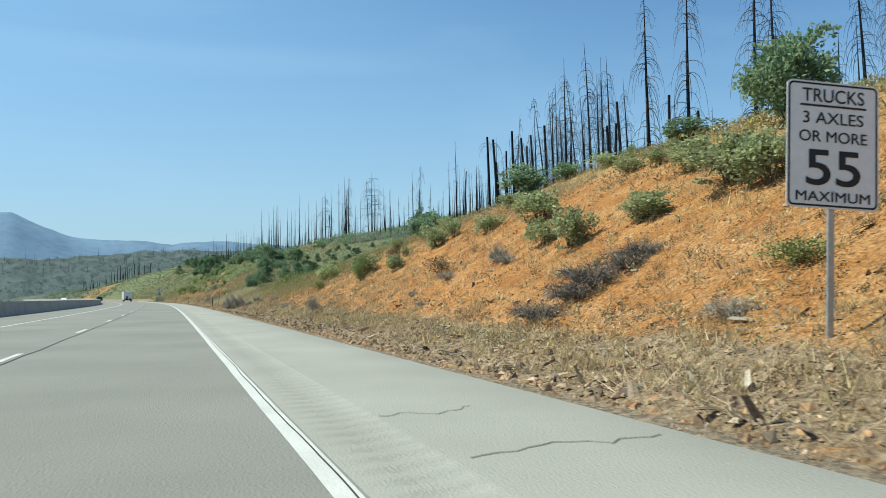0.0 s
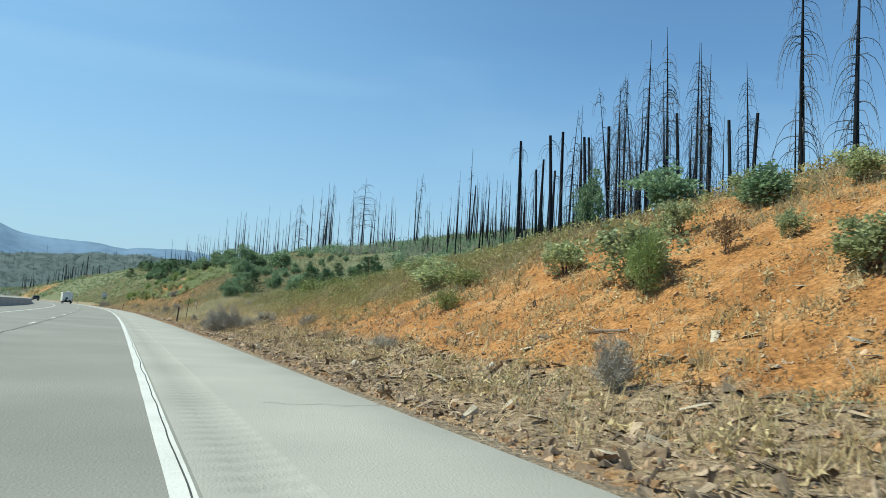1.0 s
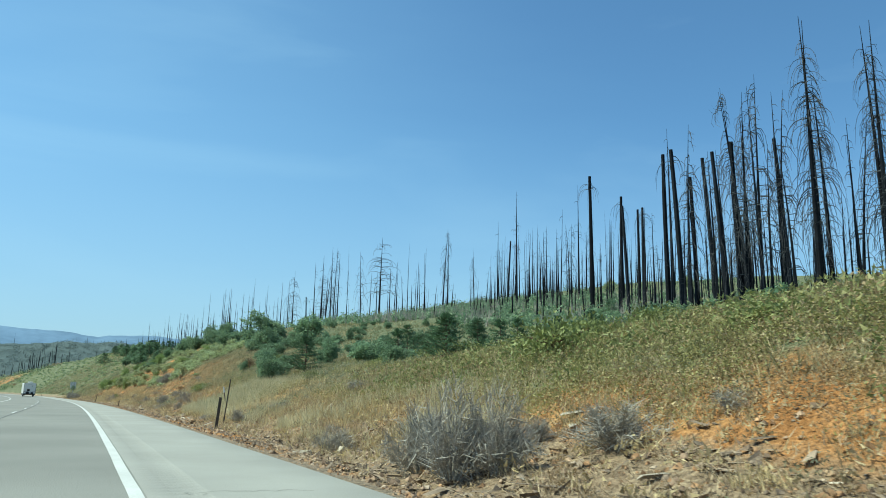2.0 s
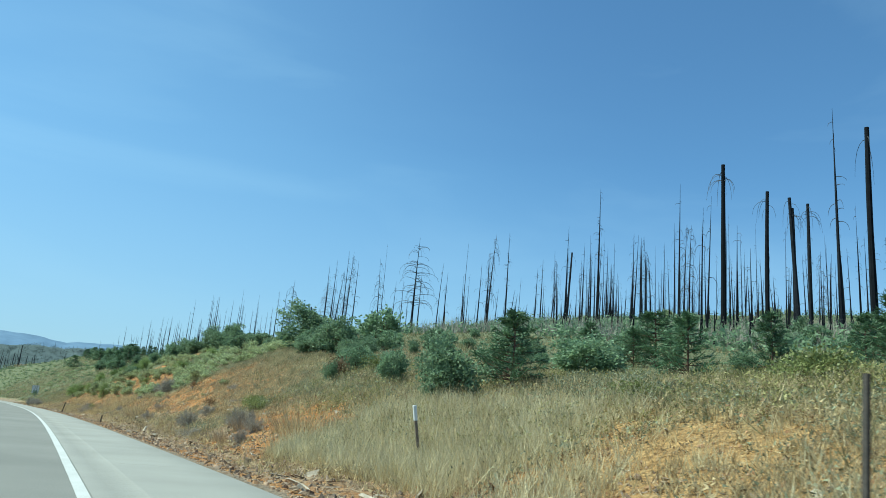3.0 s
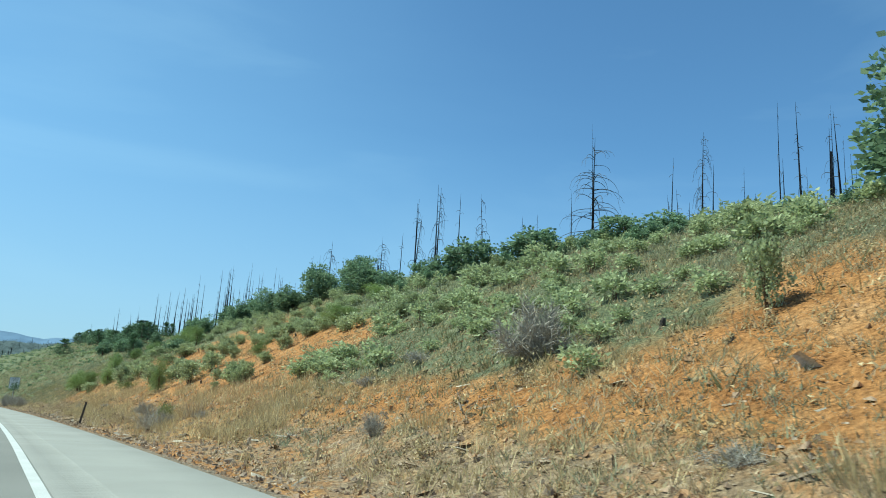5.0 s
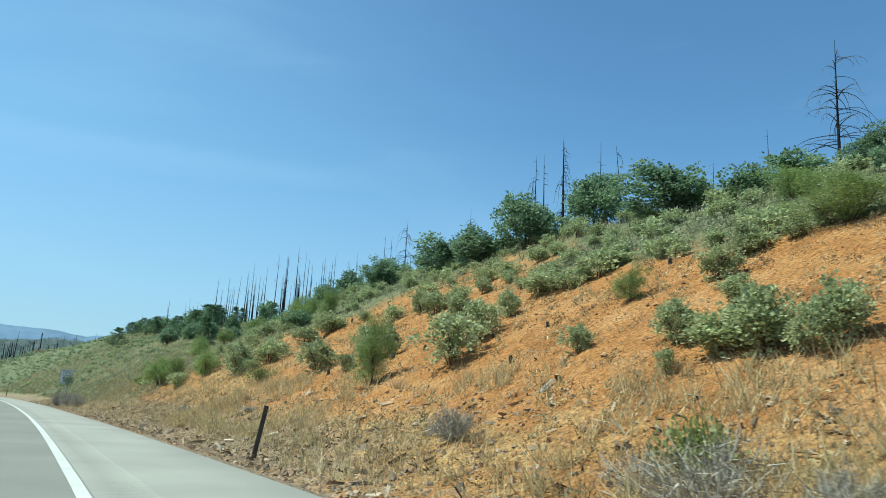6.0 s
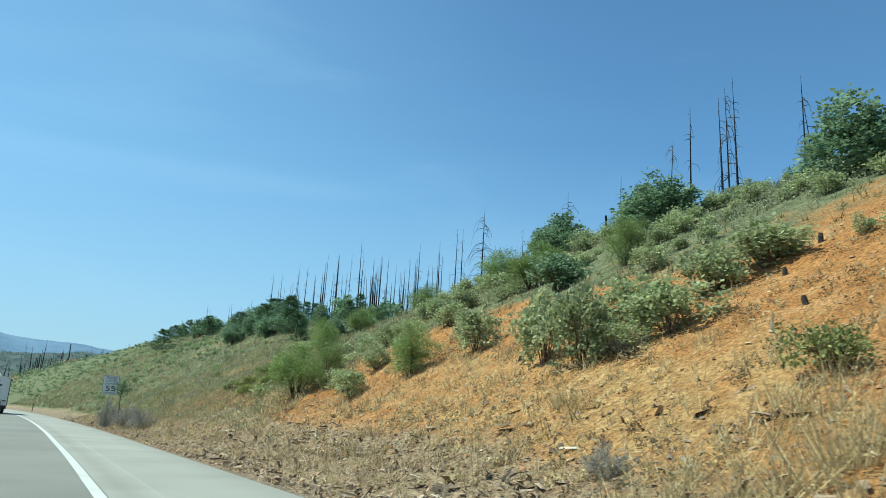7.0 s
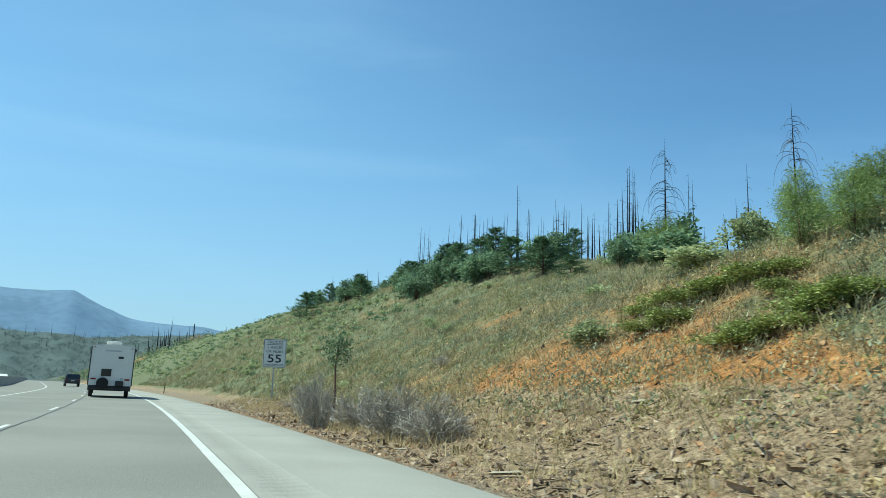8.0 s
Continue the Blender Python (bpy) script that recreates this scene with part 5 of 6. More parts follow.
def clods(name, label, mat, count, s0, s1, d0, d1, low, high, seed, flat=0.7):
    """Crumbled lumps: small faceted stones of uneven shape."""
    g_ = np.random.default_rng(seed)
    s, d = g_.uniform(s0, s1, count), d0 + (d1 - d0) * g_.random(count) ** 1.6
    X, Y = to_xy(s, d)
    size = low * (high / low) ** (g_.random(count) ** 2.2)
    c = np.stack([X, Y, land(s, d) + size * 0.15], -1)
    axes_ = np.array([(1, 0, 0), (0, 1, 0), (-1, 0, 0), (0, -1, 0), (0.45, 0.2, 0.9), (-0.45, -0.2, 0.9)], float)
    a = g_.uniform(0, 6.28, count)
    turn = np.stack([np.stack([np.cos(a), -np.sin(a), 0 * a], -1), np.stack([np.sin(a), np.cos(a), 0 * a], -1), np.stack([0 * a, 0 * a, 0 * a + 1], -1)], 1)
    p = axes_[None] * g_.uniform(0.55, 1.25, (count, 6, 1)) + g_.normal(0, 0.22, (count, 6, 3))
    p[:, :, 2] *= flat
    p = np.einsum("nij,nkj->nki", turn, p) * size[:, None, None] + c[:, None]
    p[:, :4, 2] = c[:, None, 2] - size[:, None] * g_.uniform(0.1, 0.5, (count, 4))
    faces = np.array([(0, 1, 4), (1, 5, 4), (1, 2, 5), (2, 3, 5), (3, 4, 5), (3, 0, 4)])
    me = bpy.data.meshes.new(name)
    me.from_pydata(p.reshape(-1, 3).tolist(), [], (faces[None] + 6 * np.arange(count)[:, None, None]).reshape(-1, 3).tolist())
    me.materials.append(mat)
    return tagged(new(name, me), label, "soil", kind="stuff")


clods("soil_clods", "crumbled orange-brown clods at the foot of the bank", CLOD, 18000, -3, 250, 2.9, 16, 0.012, 0.075, 11)
clods("broken_soil", "dark broken soil and bark crumbs at the foot of the bank", RUBBLE, 18000, -3, 250, 2.95, 7.5, 0.02, 0.08, 16)
clods("bark_litter", "grey-brown bark flakes and dry litter along the bank", BARK_LITTER, 13000, -3, 250, 3.0, 7.0, 0.02, 0.08, 17, 0.35)
clods("foot_lumps", "grey-brown lumps of soil along the foot of the bank", LUMP, 5000, -3, 250, 3.0, 6.2, 0.025, 0.085, 19, 0.8)
clods("slope_stones", "small brown stones strewn over the slope", ROCK, 1100, -3, 250, 4, 22, 0.015, 0.08, 12)
clods("verge_gravel", "fine grey gravel along the edge of the shoulder", ROCK, 6000, -3, 250, 2.78, 3.5, 0.008, 0.03, 13)
tufts("litter_twigs", "brown fallen twigs and bark on the bank", DEAD_STALK, 40000, 3, -3, 252, 3.0, 12, 0.12, 0.007, lambda s, d: 0.25 + 0.75 * np.clip(covers(s, d)["litter"], 0, 1), 14, 2.2)

tufts("fallen_straw", "pale fallen straw strewn over the slope", STRAW, 17000, 3, -3, 252, 3.2, 20, 0.12, 0.007, lambda s, d: 0.35 + 0.5 * np.clip(rough(s / 3, d / 2, 3) * 2 - 0.7, 0, 1), 15, 2.2)


def herbs(name, label, mat, count, leaves, s0, s1, d0, d1, tall, wide, leaf, density, seed):
    """Low leafy weeds in clumps over the ground."""
    g_ = np.random.default_rng(seed)
    s, d = g_.uniform(s0, s1, count), g_.uniform(d0, d1, count)
    ok = g_.random(count) < density(s, d)
    s, d = s[ok], d[ok]
    big = np.repeat(g_.uniform(0.5, 1.3, len(s)), leaves)
    s, d = np.repeat(s, leaves), np.repeat(d, leaves)
    n_ = len(s)
    s, d = s + g_.normal(0, wide, n_) * big, d + g_.normal(0, wide, n_) * big
    X, Y = to_xy(s, d)
    at = np.stack([X, Y, land(s, d) + tall * big * g_.random(n_)], -1)
    up = g_.normal(0, 0.7, (n_, 3)) + np.array([0, 0, 0.8])
    return tagged(new(name, triangles(name, leaf_blades(g_, at, up, leaf, leaf * 0.45), mat)), label, "weeds", kind="stuff")


def patchy(scale, level, lo=-99.0, hi=99.0, seed=0.0):
    """Patches between two distances from the upper edge of the cut."""
    def density(s, d):
        up = above_edge(s, d)
        return np.clip((rough(s / scale + seed, d / scale + seed, 3) - level) * 6 + 0.4, 0, 1) * (up > lo) * (up < hi) * (1 - 0.9 * bump01(s, 100, 107, 2.5) * bump01(d, 4.7, 8.2, 1.5))
    return density


herbs("weed_cover", "yellow-olive weeds covering the hill", WEED_OLIVE, 5500, 14, -6, 84, 9, 28, 0.42, 0.2, 0.14, patchy(4, 0.44, -3.2), 31)
herbs("weed_cover", "browned dry weeds covering the hill", WEED_BROWN, 4500, 12, -6, 84, 9, 28, 0.36, 0.2, 0.13, patchy(4, 0.46, -3.6, 99, 7), 32)
herbs("weed_cover", "yellow-olive weeds above the bank", WEED_OLIVE, 2200, 36, 30, 82, 6.6, 14, 0.4, 0.22, 0.06, patchy(3, 0.45, -3.4), 40)
herbs("weed_cover", "browned dry weeds above the bank", WEED_BROWN, 2200, 40, 30, 82, 6.2, 14, 0.36, 0.22, 0.055, patchy(3, 0.45, -3.8, 99, 7), 41)
herbs("weed_cover", "olive weeds growing over the end of the bank", WEED_OLIVE, 2100, 38, 50, 74, 6.7, 12, 0.42, 0.24, 0.055, patchy(3, 0.4), 52)
herbs("weed_cover", "browned weeds growing over the end of the bank", WEED_BROWN, 700, 38, 50, 70, 6.5, 12, 0.4, 0.24, 0.05, patchy(3, 0.42, -99, 99, 6), 53)
herbs("weed_cover", "yellow-green weeds in the hollow", LEAF_WEED, 1600, 20, 58, 84, 7.4, 22, 0.5, 0.22, 0.11, patchy(5, 0.5, -99, 99, 3), 33)
herbs("weed_cover", "browned dry weeds above the cut", WEED_BROWN, 2200, 20, 104, 152, 7, 24, 0.24, 0.22, 0.06, patchy(4, 0.43, -4.5, 8, 5), 34)
herbs("weed_cover", "grey-green weeds above the cut", WEED_SAGE, 3000, 20, 104, 152, 7, 24, 0.24, 0.22, 0.06, patchy(4, 0.46, -4.5, 8, 11), 35)
herbs("weed_cover", "olive weeds in the hollow", WEED_OLIVE, 2600, 20, 82, 112, 6.4, 17, 0.34, 0.2, 0.075, patchy(4, 0.47, -99, 99, 9), 36)
herbs("weed_cover", "grey-green weeds in the hollow", WEED_SAGE, 2200, 20, 82, 112, 5.0, 15, 0.34, 0.2, 0.07, patchy(3, 0.5, -99, 99, 13), 42)
herbs("weed_cover", "grey-green weeds on the upper slope", WEED_SAGE, 5600, 14, 152, 212, 8, 26, 0.32, 0.22, 0.12, patchy(5, 0.45, -6.5, 4, 2), 37)
herbs("weed_cover", "grey-green weeds on the bank", WEED_SAGE, 3000, 18, 205, 250, 5.5, 18, 0.28, 0.2, 0.09, patchy(3, 0.47, -99, 99, 4), 38)
herbs("weed_cover", "olive weeds on the bank", WEED_OLIVE, 1800, 18, 205, 250, 5.5, 18, 0.28, 0.2, 0.09, patchy(3, 0.5, -99, 99, 6), 39)


def slabs(name, label, mat, count, s0, s1, d0, d1, low, high, seed):
    """Flat splinters of bark and wood lying criss-cross on the ground."""
    g_ = np.random.default_rng(seed)
    s, d = g_.uniform(s0, s1, count), d0 + (d1 - d0) * g_.random(count) ** 1.3
    ok = rough(s / 2.1 + seed, d / 1.3, 3) > 0.42
    s, d = s[ok], d[ok]
    n_ = len(s)
    X, Y = to_xy(s, d)
    length = low * (high / low) ** (g_.random(n_) ** 1.8)
    way = g_.normal(0, 1, (n_, 3)) * np.array([1, 1, 0.35])
    way /= np.linalg.norm(way, axis=1)[:, None]
    side = np.cross(way, np.array([0, 0, 1.0]) + g_.normal(0, 0.35, (n_, 3)))
    side /= np.linalg.norm(side, axis=1)[:, None]
    up = np.cross(side, way)
    c = np.stack([X, Y, land(s, d) + length * 0.12], -1)
    a, b, t_ = (way * (length * 0.5)[:, None], side * (length * g_.uniform(0.09, 0.24, n_))[:, None], up * (length * g_.uniform(0.03, 0.09, n_))[:, None])
    p = np.stack([c - a - b, c + a - b * 0.6, c + a * 1.1 + b * 0.5, c - a * 0.9 + b, c - a * 0.8 + t_, c + a * 0.8 + t_], 1)
    faces = np.array([(0, 1, 5), (0, 5, 4), (1, 2, 5), (2, 3, 4), (2, 4, 5), (3, 0, 4)])
    me = bpy.data.meshes.new(name)
    me.from_pydata(p.reshape(-1, 3).tolist(), [], (faces[None] + 6 * np.arange(n_)[:, None, None]).reshape(-1, 3).tolist())
    me.materials.append(mat)
    return tagged(new(name, me), label, "wood litter", kind="stuff")


tufts("bleached_grass", "fine bleached grass over the brow of the cut", TAN_GRASS, 15000, 12, 98, 152, 6, 24, 0.22, 0.009, patchy(4, 0.38, -5, 8, 41), 71, 0.5)
tufts("bleached_grass", "fine bleached grass above the bank", TAN_GRASS, 13000, 12, 26, 86, 6, 16, 0.26, 0.008, patchy(3.5, 0.4, -3.8, 12, 45), 72, 0.5)
tufts("bleached_grass", "fine bleached grass on the long slope", TAN_GRASS, 12000, 10, 204, 320, 5.5, 30, 0.3, 0.014, patchy(5, 0.42, -30, 4, 49), 73, 0.5)
slabs("bark_slabs", "grey-brown slabs of bark lying along the foot of the bank", BARK_SLAB, 9000, -3, 250, 3.1, 7.2, 0.07, 0.34, 61)
slabs("bark_slabs", "brown slabs of bark and soil lying thickly at the foot of the bank", BARK_SLAB, 6500, 22, 74, 3.05, 6.0, 0.07, 0.26, 67)
slabs("bark_slabs", "brown slabs of bark and soil lying along the foot of the slope", BARK_SLAB, 5500, 166, 236, 3.05, 5.8, 0.07, 0.26, 68)
slabs("wood_splinters", "pale weathered wood splinters strewn on the bank", SPLINTER, 2300, -3, 250, 3.2, 9.5, 0.08, 0.45, 62)
slabs("bark_slabs", "dark charred scraps of bark on the slope", CHAR_SCRAP, 1900, -3, 250, 3.2, 13, 0.04, 0.13, 63)
herbs("forb_clumps", "small brown withered clumps dotted over the slope", FORB_BROWN, 2900, 38, -4, 250, 4.2, 14, 0.2, 0.1, 0.055, patchy(2.0, 0.44, -99, 3, 23), 64)
herbs("forb_clumps", "small grey-green clumps dotted over the slope", FORB_GREY, 2500, 38, -4, 250, 4.4, 15, 0.22, 0.12, 0.055, patchy(2.4, 0.47, -99, 3, 29), 65)
herbs("forb_clumps", "small straw-coloured clumps dotted over the slope", STRAW, 3000, 40, -4, 250, 4.2, 12, 0.24, 0.09, 0.075, patchy(2.2, 0.47, -99, 2, 37), 66)

herbs("dry_litter", "browned leaves and dry sprigs strewn on the slope", WEED_BROWN, 9000, 8, -4, 250, 3.6, 15, 0.08, 0.13, 0.06, patchy(2.5, 0.42), 43)
herbs("dry_litter", "straw-coloured sprigs strewn on the slope", STRAW, 4500, 9, -4, 250, 3.6, 15, 0.16, 0.07, 0.1, patchy(2.5, 0.46, -99, 99, 8), 44)
tufts("dry_tufts", "short tan tufts of dead weeds on the bank", DEAD_STALK, 8500, 12, -4, 250, 4.0, 10, 0.18, 0.007, patchy(2.2, 0.45, -99, 99, 21), 45, 0.7)
tufts("dry_tufts", "short straw-coloured tufts on the bank", STRAW, 5200, 12, -4, 150, 4.4, 9.5, 0.26, 0.009, patchy(2.6, 0.5, -99, 99, 27), 46, 0.5)
tufts("dry_tufts", "short grey-green tufts above the cut", WEED_SAGE, 3500, 14, 100, 152, 4.8, 15, 0.18, 0.008, patchy(2.6, 0.5, -99, 99, 31), 47, 0.7)
clods("slope_clods", "crumbled orange clods on the bare slope", CLOD, 15000, -3, 235, 5.0, 15, 0.02, 0.075, 18)


herbs("weed_cover", "browned dry weeds on the cut slope", WEED_BROWN, 1900, 20, -6, 62, 6.0, 15, 0.26, 0.18, 0.06, patchy(3, 0.47, -6, 99, 15), 48)
herbs("weed_cover", "grey-green weeds on the cut slope", WEED_SAGE, 1400, 18, -6, 62, 7.0, 15, 0.26, 0.18, 0.06, patchy(3, 0.5, -5, 99, 19), 49)


# low scrub across the valley and on the far hills
def far_scrub(name, label, mat, count, seed, s0, s1, d0, d1, low, high, tall, leaf=0.3):
    g_ = np.random.default_rng(seed)
    s, d = g_.uniform(s0, s1, count), g_.uniform(d0, d1, count)
    ok = rough(s / 60 + 1, d / 60, 3) > 0.42
    s, d = s[ok], d[ok]
    X, Y = to_xy(s, d)
    size = g_.uniform(low, high, len(s))
    base = np.stack([X, Y, land(s, d)], -1)
    k_ = 44
    base, size = np.repeat(base, k_, 0), np.repeat(size, k_)
    n_ = len(base)
    off = g_.normal(0, 0.42, (n_, 3))
    off[:, 2] = np.abs(g_.normal(0.35, 0.3, n_)) * tall
    return tagged(new(name, triangles(name, leaf_blades(g_, base + off * size[:, None], g_.normal(0, 1, (n_, 3)), leaf * 1.9, leaf * 1.4), mat)), label, "scrub", kind="stuff")


far_scrub("valley_scrub", "dark low scrub across the valley", LEAF_FIR, 1200, 21, 60, 900, -420, -32, 0.7, 2.0, 1.0)
far_scrub("valley_scrub", "grey-green low scrub across the valley", LEAF_GREY, 1000, 22, 60, 900, -420, -30, 0.7, 2.2, 1.0)
far_scrub("valley_scrub", "dark scrub on the far bend's slopes", LEAF_FIR, 1500, 25, 380, 760, 6, 170, 0.8, 2.4, 1.0, 0.2)
far_scrub("valley_scrub", "grey-green scrub on the far bend's slopes", LEAF_GREY, 1500, 26, 380, 760, 6, 170, 0.8, 2.2, 1.0, 0.2)
far_scrub("valley_scrub", "dry scrub on the far bend's slopes", WEED_BROWN, 700, 27, 380, 760, 6, 170, 0.8, 2.0, 0.7, 0.2)
far_scrub("hill_scrub", "green scrub among the burnt trunks", LEAF_GREEN, 700, 28, 84, 190, 38, 80, 0.7, 1.6, 1.0, 0.2)
tufts("pale_brush", "pale dead stems standing among the burnt trunks", GREY_TWIG, 2600, 9, 78, 190, 38, 80, 1.7, 0.028, lambda s, d: (rough(s / 9, d / 9, 2) > 0.42) * 1.0, 29, 0.22)
far_scrub("hill_scrub", "green scrub behind the crest", LEAF_GREEN, 900, 23, 90, 420, 36, 120, 0.8, 1.8, 1.0, 0.16)
far_scrub("hill_scrub", "dark green scrub on the far bank", LEAF_FIR, 500, 30, 226, 420, 8, 34, 0.3, 0.7, 0.6, 0.1)
far_scrub("hill_scrub", "grey-green scrub on the far bank", LEAF_GREY, 700, 24, 226, 420, 8, 34, 0.3, 0.8, 0.6, 0.11)

# scattered trees and dead poles on the far hill
g_ = np.random.default_rng(51)
co = np.array([v.co[:] for v in far_hill.data.vertices]).reshape(-1, 260, 3)


def on_far_hill(count, low=1.0, high=4.0):
    f_, a = g_.uniform(low, high - 0.001, count), g_.uniform(60, 200, count)
    i, j = f_.astype(int), a.astype(int)
    u, v = (f_ - i)[:, None], (a - j)[:, None]
    return (co[i, j] * (1 - v) + co[i, j + 1] * v) * (1 - u) + (co[i + 1, j] * (1 - v) + co[i + 1, j + 1] * v) * u


# the leaf material carries the hill's haze in its colour
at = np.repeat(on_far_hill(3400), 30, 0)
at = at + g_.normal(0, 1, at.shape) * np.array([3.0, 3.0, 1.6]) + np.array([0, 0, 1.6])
tagged(new("far_woods", triangles("far_woods", leaf_blades(g_, at, g_.normal(0, 1, at.shape), 1.7, 1.2), HAZE_SCRUB)), "scrub and small trees on the far hill, haze in their colour", "scrub", kind="stuff")
picks = []
for p in list(on_far_hill(150, 1.0, 2.4)):
    w, h = rng.uniform(2.4, 3.6), rng.uniform(1.0, 2.2)
    picks.append((thin_pole[rng.randrange(4)], pose(*map(float, p), 0, 0, rng.uniform(0, 360)) @ Matrix.Diagonal((w, w, h, 1))))
joined("burnt_wood", "dead trunks standing on the far hill", "burnt wood", picks)

# ---------------------------------------------------------------- stones, stumps, fallen branches
def stone_kind(seed):
    r_ = random.Random(seed)
    bm = bmesh.new()
    bmesh.ops.create_icosphere(bm, subdivisions=2, radius=0.5)
    for v in bm.verts:
        v.co *= 0.78 + 0.45 * noise.noise(v.co * 2.2 + Vector((seed, 0, 0))) + r_.uniform(-0.04, 0.04)
        v.co.z *= 0.62
    me = bpy.data.meshes.new("stone")
    bm.to_mesh(me)
    bm.free()
    me.materials.append(ROCK)
    return me


stones = [stone_kind(i) for i in range(4)]
for i in range(46):
    s, d = rng.uniform(2, 246), 3.5 + 7 * rng.random() ** 1.5
    ob = tagged(new("stone", stones[i % 4]), "weathered brown stone lying on the bank", "stone", "stones on the bank")
    ob.matrix_basis = spot(s, d, rng.uniform(0, 360), 0.01, rng.uniform(0.06, 0.17))


def stump_kind(seed):
    r_ = np.random.default_rng(seed)
    g_ = Geo()
    g_.tube([(0, 0, -0.15), (0.01, 0, 0.1), (0.03, 0.02, 0.3), (0.02 + 0.04 * r_.random(), 0.05, 0.42)], [0.16, 0.12, 0.11, 0.075], 7)
    g_.tube([(0.02, 0, 0.12), (0.14, 0.05, 0.3)], [0.04, 0.02], 5)
    return g_.mesh("burnt_stump", BURNT_STUMP)


stumps = [stump_kind(i) for i in range(3)]
for s, d, w in [(169, 10, 0.8), (168.3, 8.5, 0.9), (168.1, 13.1, 0.9), (178.6, 8.2, 1), (189.5, 13.5, 1.1), (187.8, 10.5, 1), (189.3, 12, 1), (202.3, 9.7, 0.9), (201.3, 4.9, 1.0), (139.3, 9.5, 1), (143.5, 10.3, 0.8),
                (223.3, 9.1, 0.9), (232.2, 13.2, 0.8), (21, 7.8, 0.8), (26, 9.4, 0.7), (42, 8.2, 0.8), (52.6, 7.6, 0.9), (174.5, 9.6, 0.9), (175.6, 9.1, 1.1), (171.2, 9.9, 0.7), (194.5, 9.2, 0.8), (137.2, 8.7, 0.7)]:
    w *= 0.48
    ob = tagged(new("burnt_stump", stumps[rng.randrange(3)]), "small charred black stump in the soil", "stump", "burnt stumps on the slope")
    ob.matrix_basis = spot(s, d, rng.uniform(0, 360), -0.03, w, (rng.uniform(-12, 12), rng.uniform(-12, 12)))


pale_stump = stump_kind(5)
pale_stump.materials[0] = BARE_WOOD
ob = tagged(new("pale_stump", pale_stump), "pale barkless stump among the bushes", "stump")
ob.matrix_basis = spot(177.6, 8.6, 30, -0.02, (0.7, 0.7, 1.15))


def stalk_kind(seed):
    """A stand of upright dry stalks."""
    r_ = np.random.default_rng(seed)
    n_ = 150
    root = np.stack([r_.normal(0, 0.27, n_), r_.normal(0, 0.27, n_), np.full(n_, -0.02)], -1)
    way = np.stack([root[:, 0] * 1.3, root[:, 1] * 1.3, np.ones(n_)], -1) + r_.normal(0, 0.1, (n_, 3))
    return triangles("stalk_clump", leaf_blades(r_, root, way, 0.62, 0.015, 0.12), DEAD_STALK if seed % 2 else STRAW)


stalks = [stalk_kind(i) for i in range(4)]
stands = [(101.9, 6.5, 1.3), (103, 6.5, 0.9), (132, 5.7, 1.2), (132.7, 5.5, 0.9), (159.5, 4.8, 1.1), (156.9, 5.6, 1.0), (158.0, 5.8, 0.9), (101.3, 6.0, 1.15), (100.9, 6.3, 1.0), (106.5, 5.9, 0.9), (105.0, 5.0, 0.8), (107.2, 6.4, 0.7), (131.5, 5.3, 0.8), (133.4, 5.6, 0.9), (128.0, 6.4, 0.7), (172.4, 5.4, 0.8), (184.2, 6.0, 0.9)]
stands += [(rng.uniform(4, 248), rng.uniform(4.2, 7.5), rng.uniform(0.4, 0.8)) for _ in range(46)]
for s, d, w in stands:
    i = rng.randrange(4)
    ob = tagged(new("stalk_clump", stalks[i]), "upright brown dry stalks on the bank" if i % 2 else "upright straw-coloured stalks on the bank", "dry stalks", "dry stalks on the bank")
    ob.matrix_basis = spot(s, d, rng.uniform(0, 360), 0, w)


def fallen_kind(seed):
    r_ = np.random.default_rng(seed)
    g_ = Geo()
    pts = [np.array([-1.0 + 0.4 * k_, 0.07 * r_.normal(), 0.05 + 0.035 * abs(r_.normal())]) for k_ in range(6)]
    g_.tube(pts, [0.05, 0.048, 0.042, 0.034, 0.024, 0.012], 6)
    for k_ in (2, 3, 4):
        g_.tube([pts[k_], pts[k_] + np.array([0.3, r_.choice([-1, 1]) * 0.28, 0.1])], [0.018, 0.005], 4)
    return g_.mesh("fallen_branch", DEAD_WOOD)


fallen = [fallen_kind(i) for i in range(4)]
pale_fallen = [me.copy() for me in fallen[:2]]
for me in pale_fallen:
    me.materials[0] = BARE_WOOD
for s, d, w, turn in [(131.4, 9.9, 1.0, 70), (116.1, 4.6, 0.7, 120), (61.3, 4.2, 0.5, 100), (124.2, 6.7, 0.5, 80), (121.5, 6.3, 0.45, 70), (198.7, 5.2, 0.8, 95), (198.2, 5.6, 0.9, 75),
                      (30, 9.1, 0.6, 60), (38.5, 7.4, 0.8, 100), (52, 6.8, 0.7, 85), (46, 6.1, 0.6, 70), (206, 6, 0.8, 110), (212, 5.5, 0.6, 60), (111.2, 7.2, 0.7, 95), (142, 7, 0.7, 60), (56.5, 8.4, 0.7, 80)]:
    pale = rng.random() < 0.35
    ob = tagged(new("fallen_branch", (pale_fallen if pale else fallen)[rng.randrange(2)]), "pale peeled branch lying on the slope" if pale else "weathered dead branch lying on the slope", "branch", "fallen branches on the bank")
    tilt = math.degrees(math.atan((ground_z(s, d + 0.5) - ground_z(s, d - 0.5))))
    x, y = to_xy(s, d)
    ob.matrix_basis = pose(float(x), float(y), ground_z(s, d) + 0.02, 0, -tilt, 0) @ pose(0, 0, 0, 0, 0, turn) @ Matrix.Diagonal((w, w * 0.6, w * 0.6, 1))


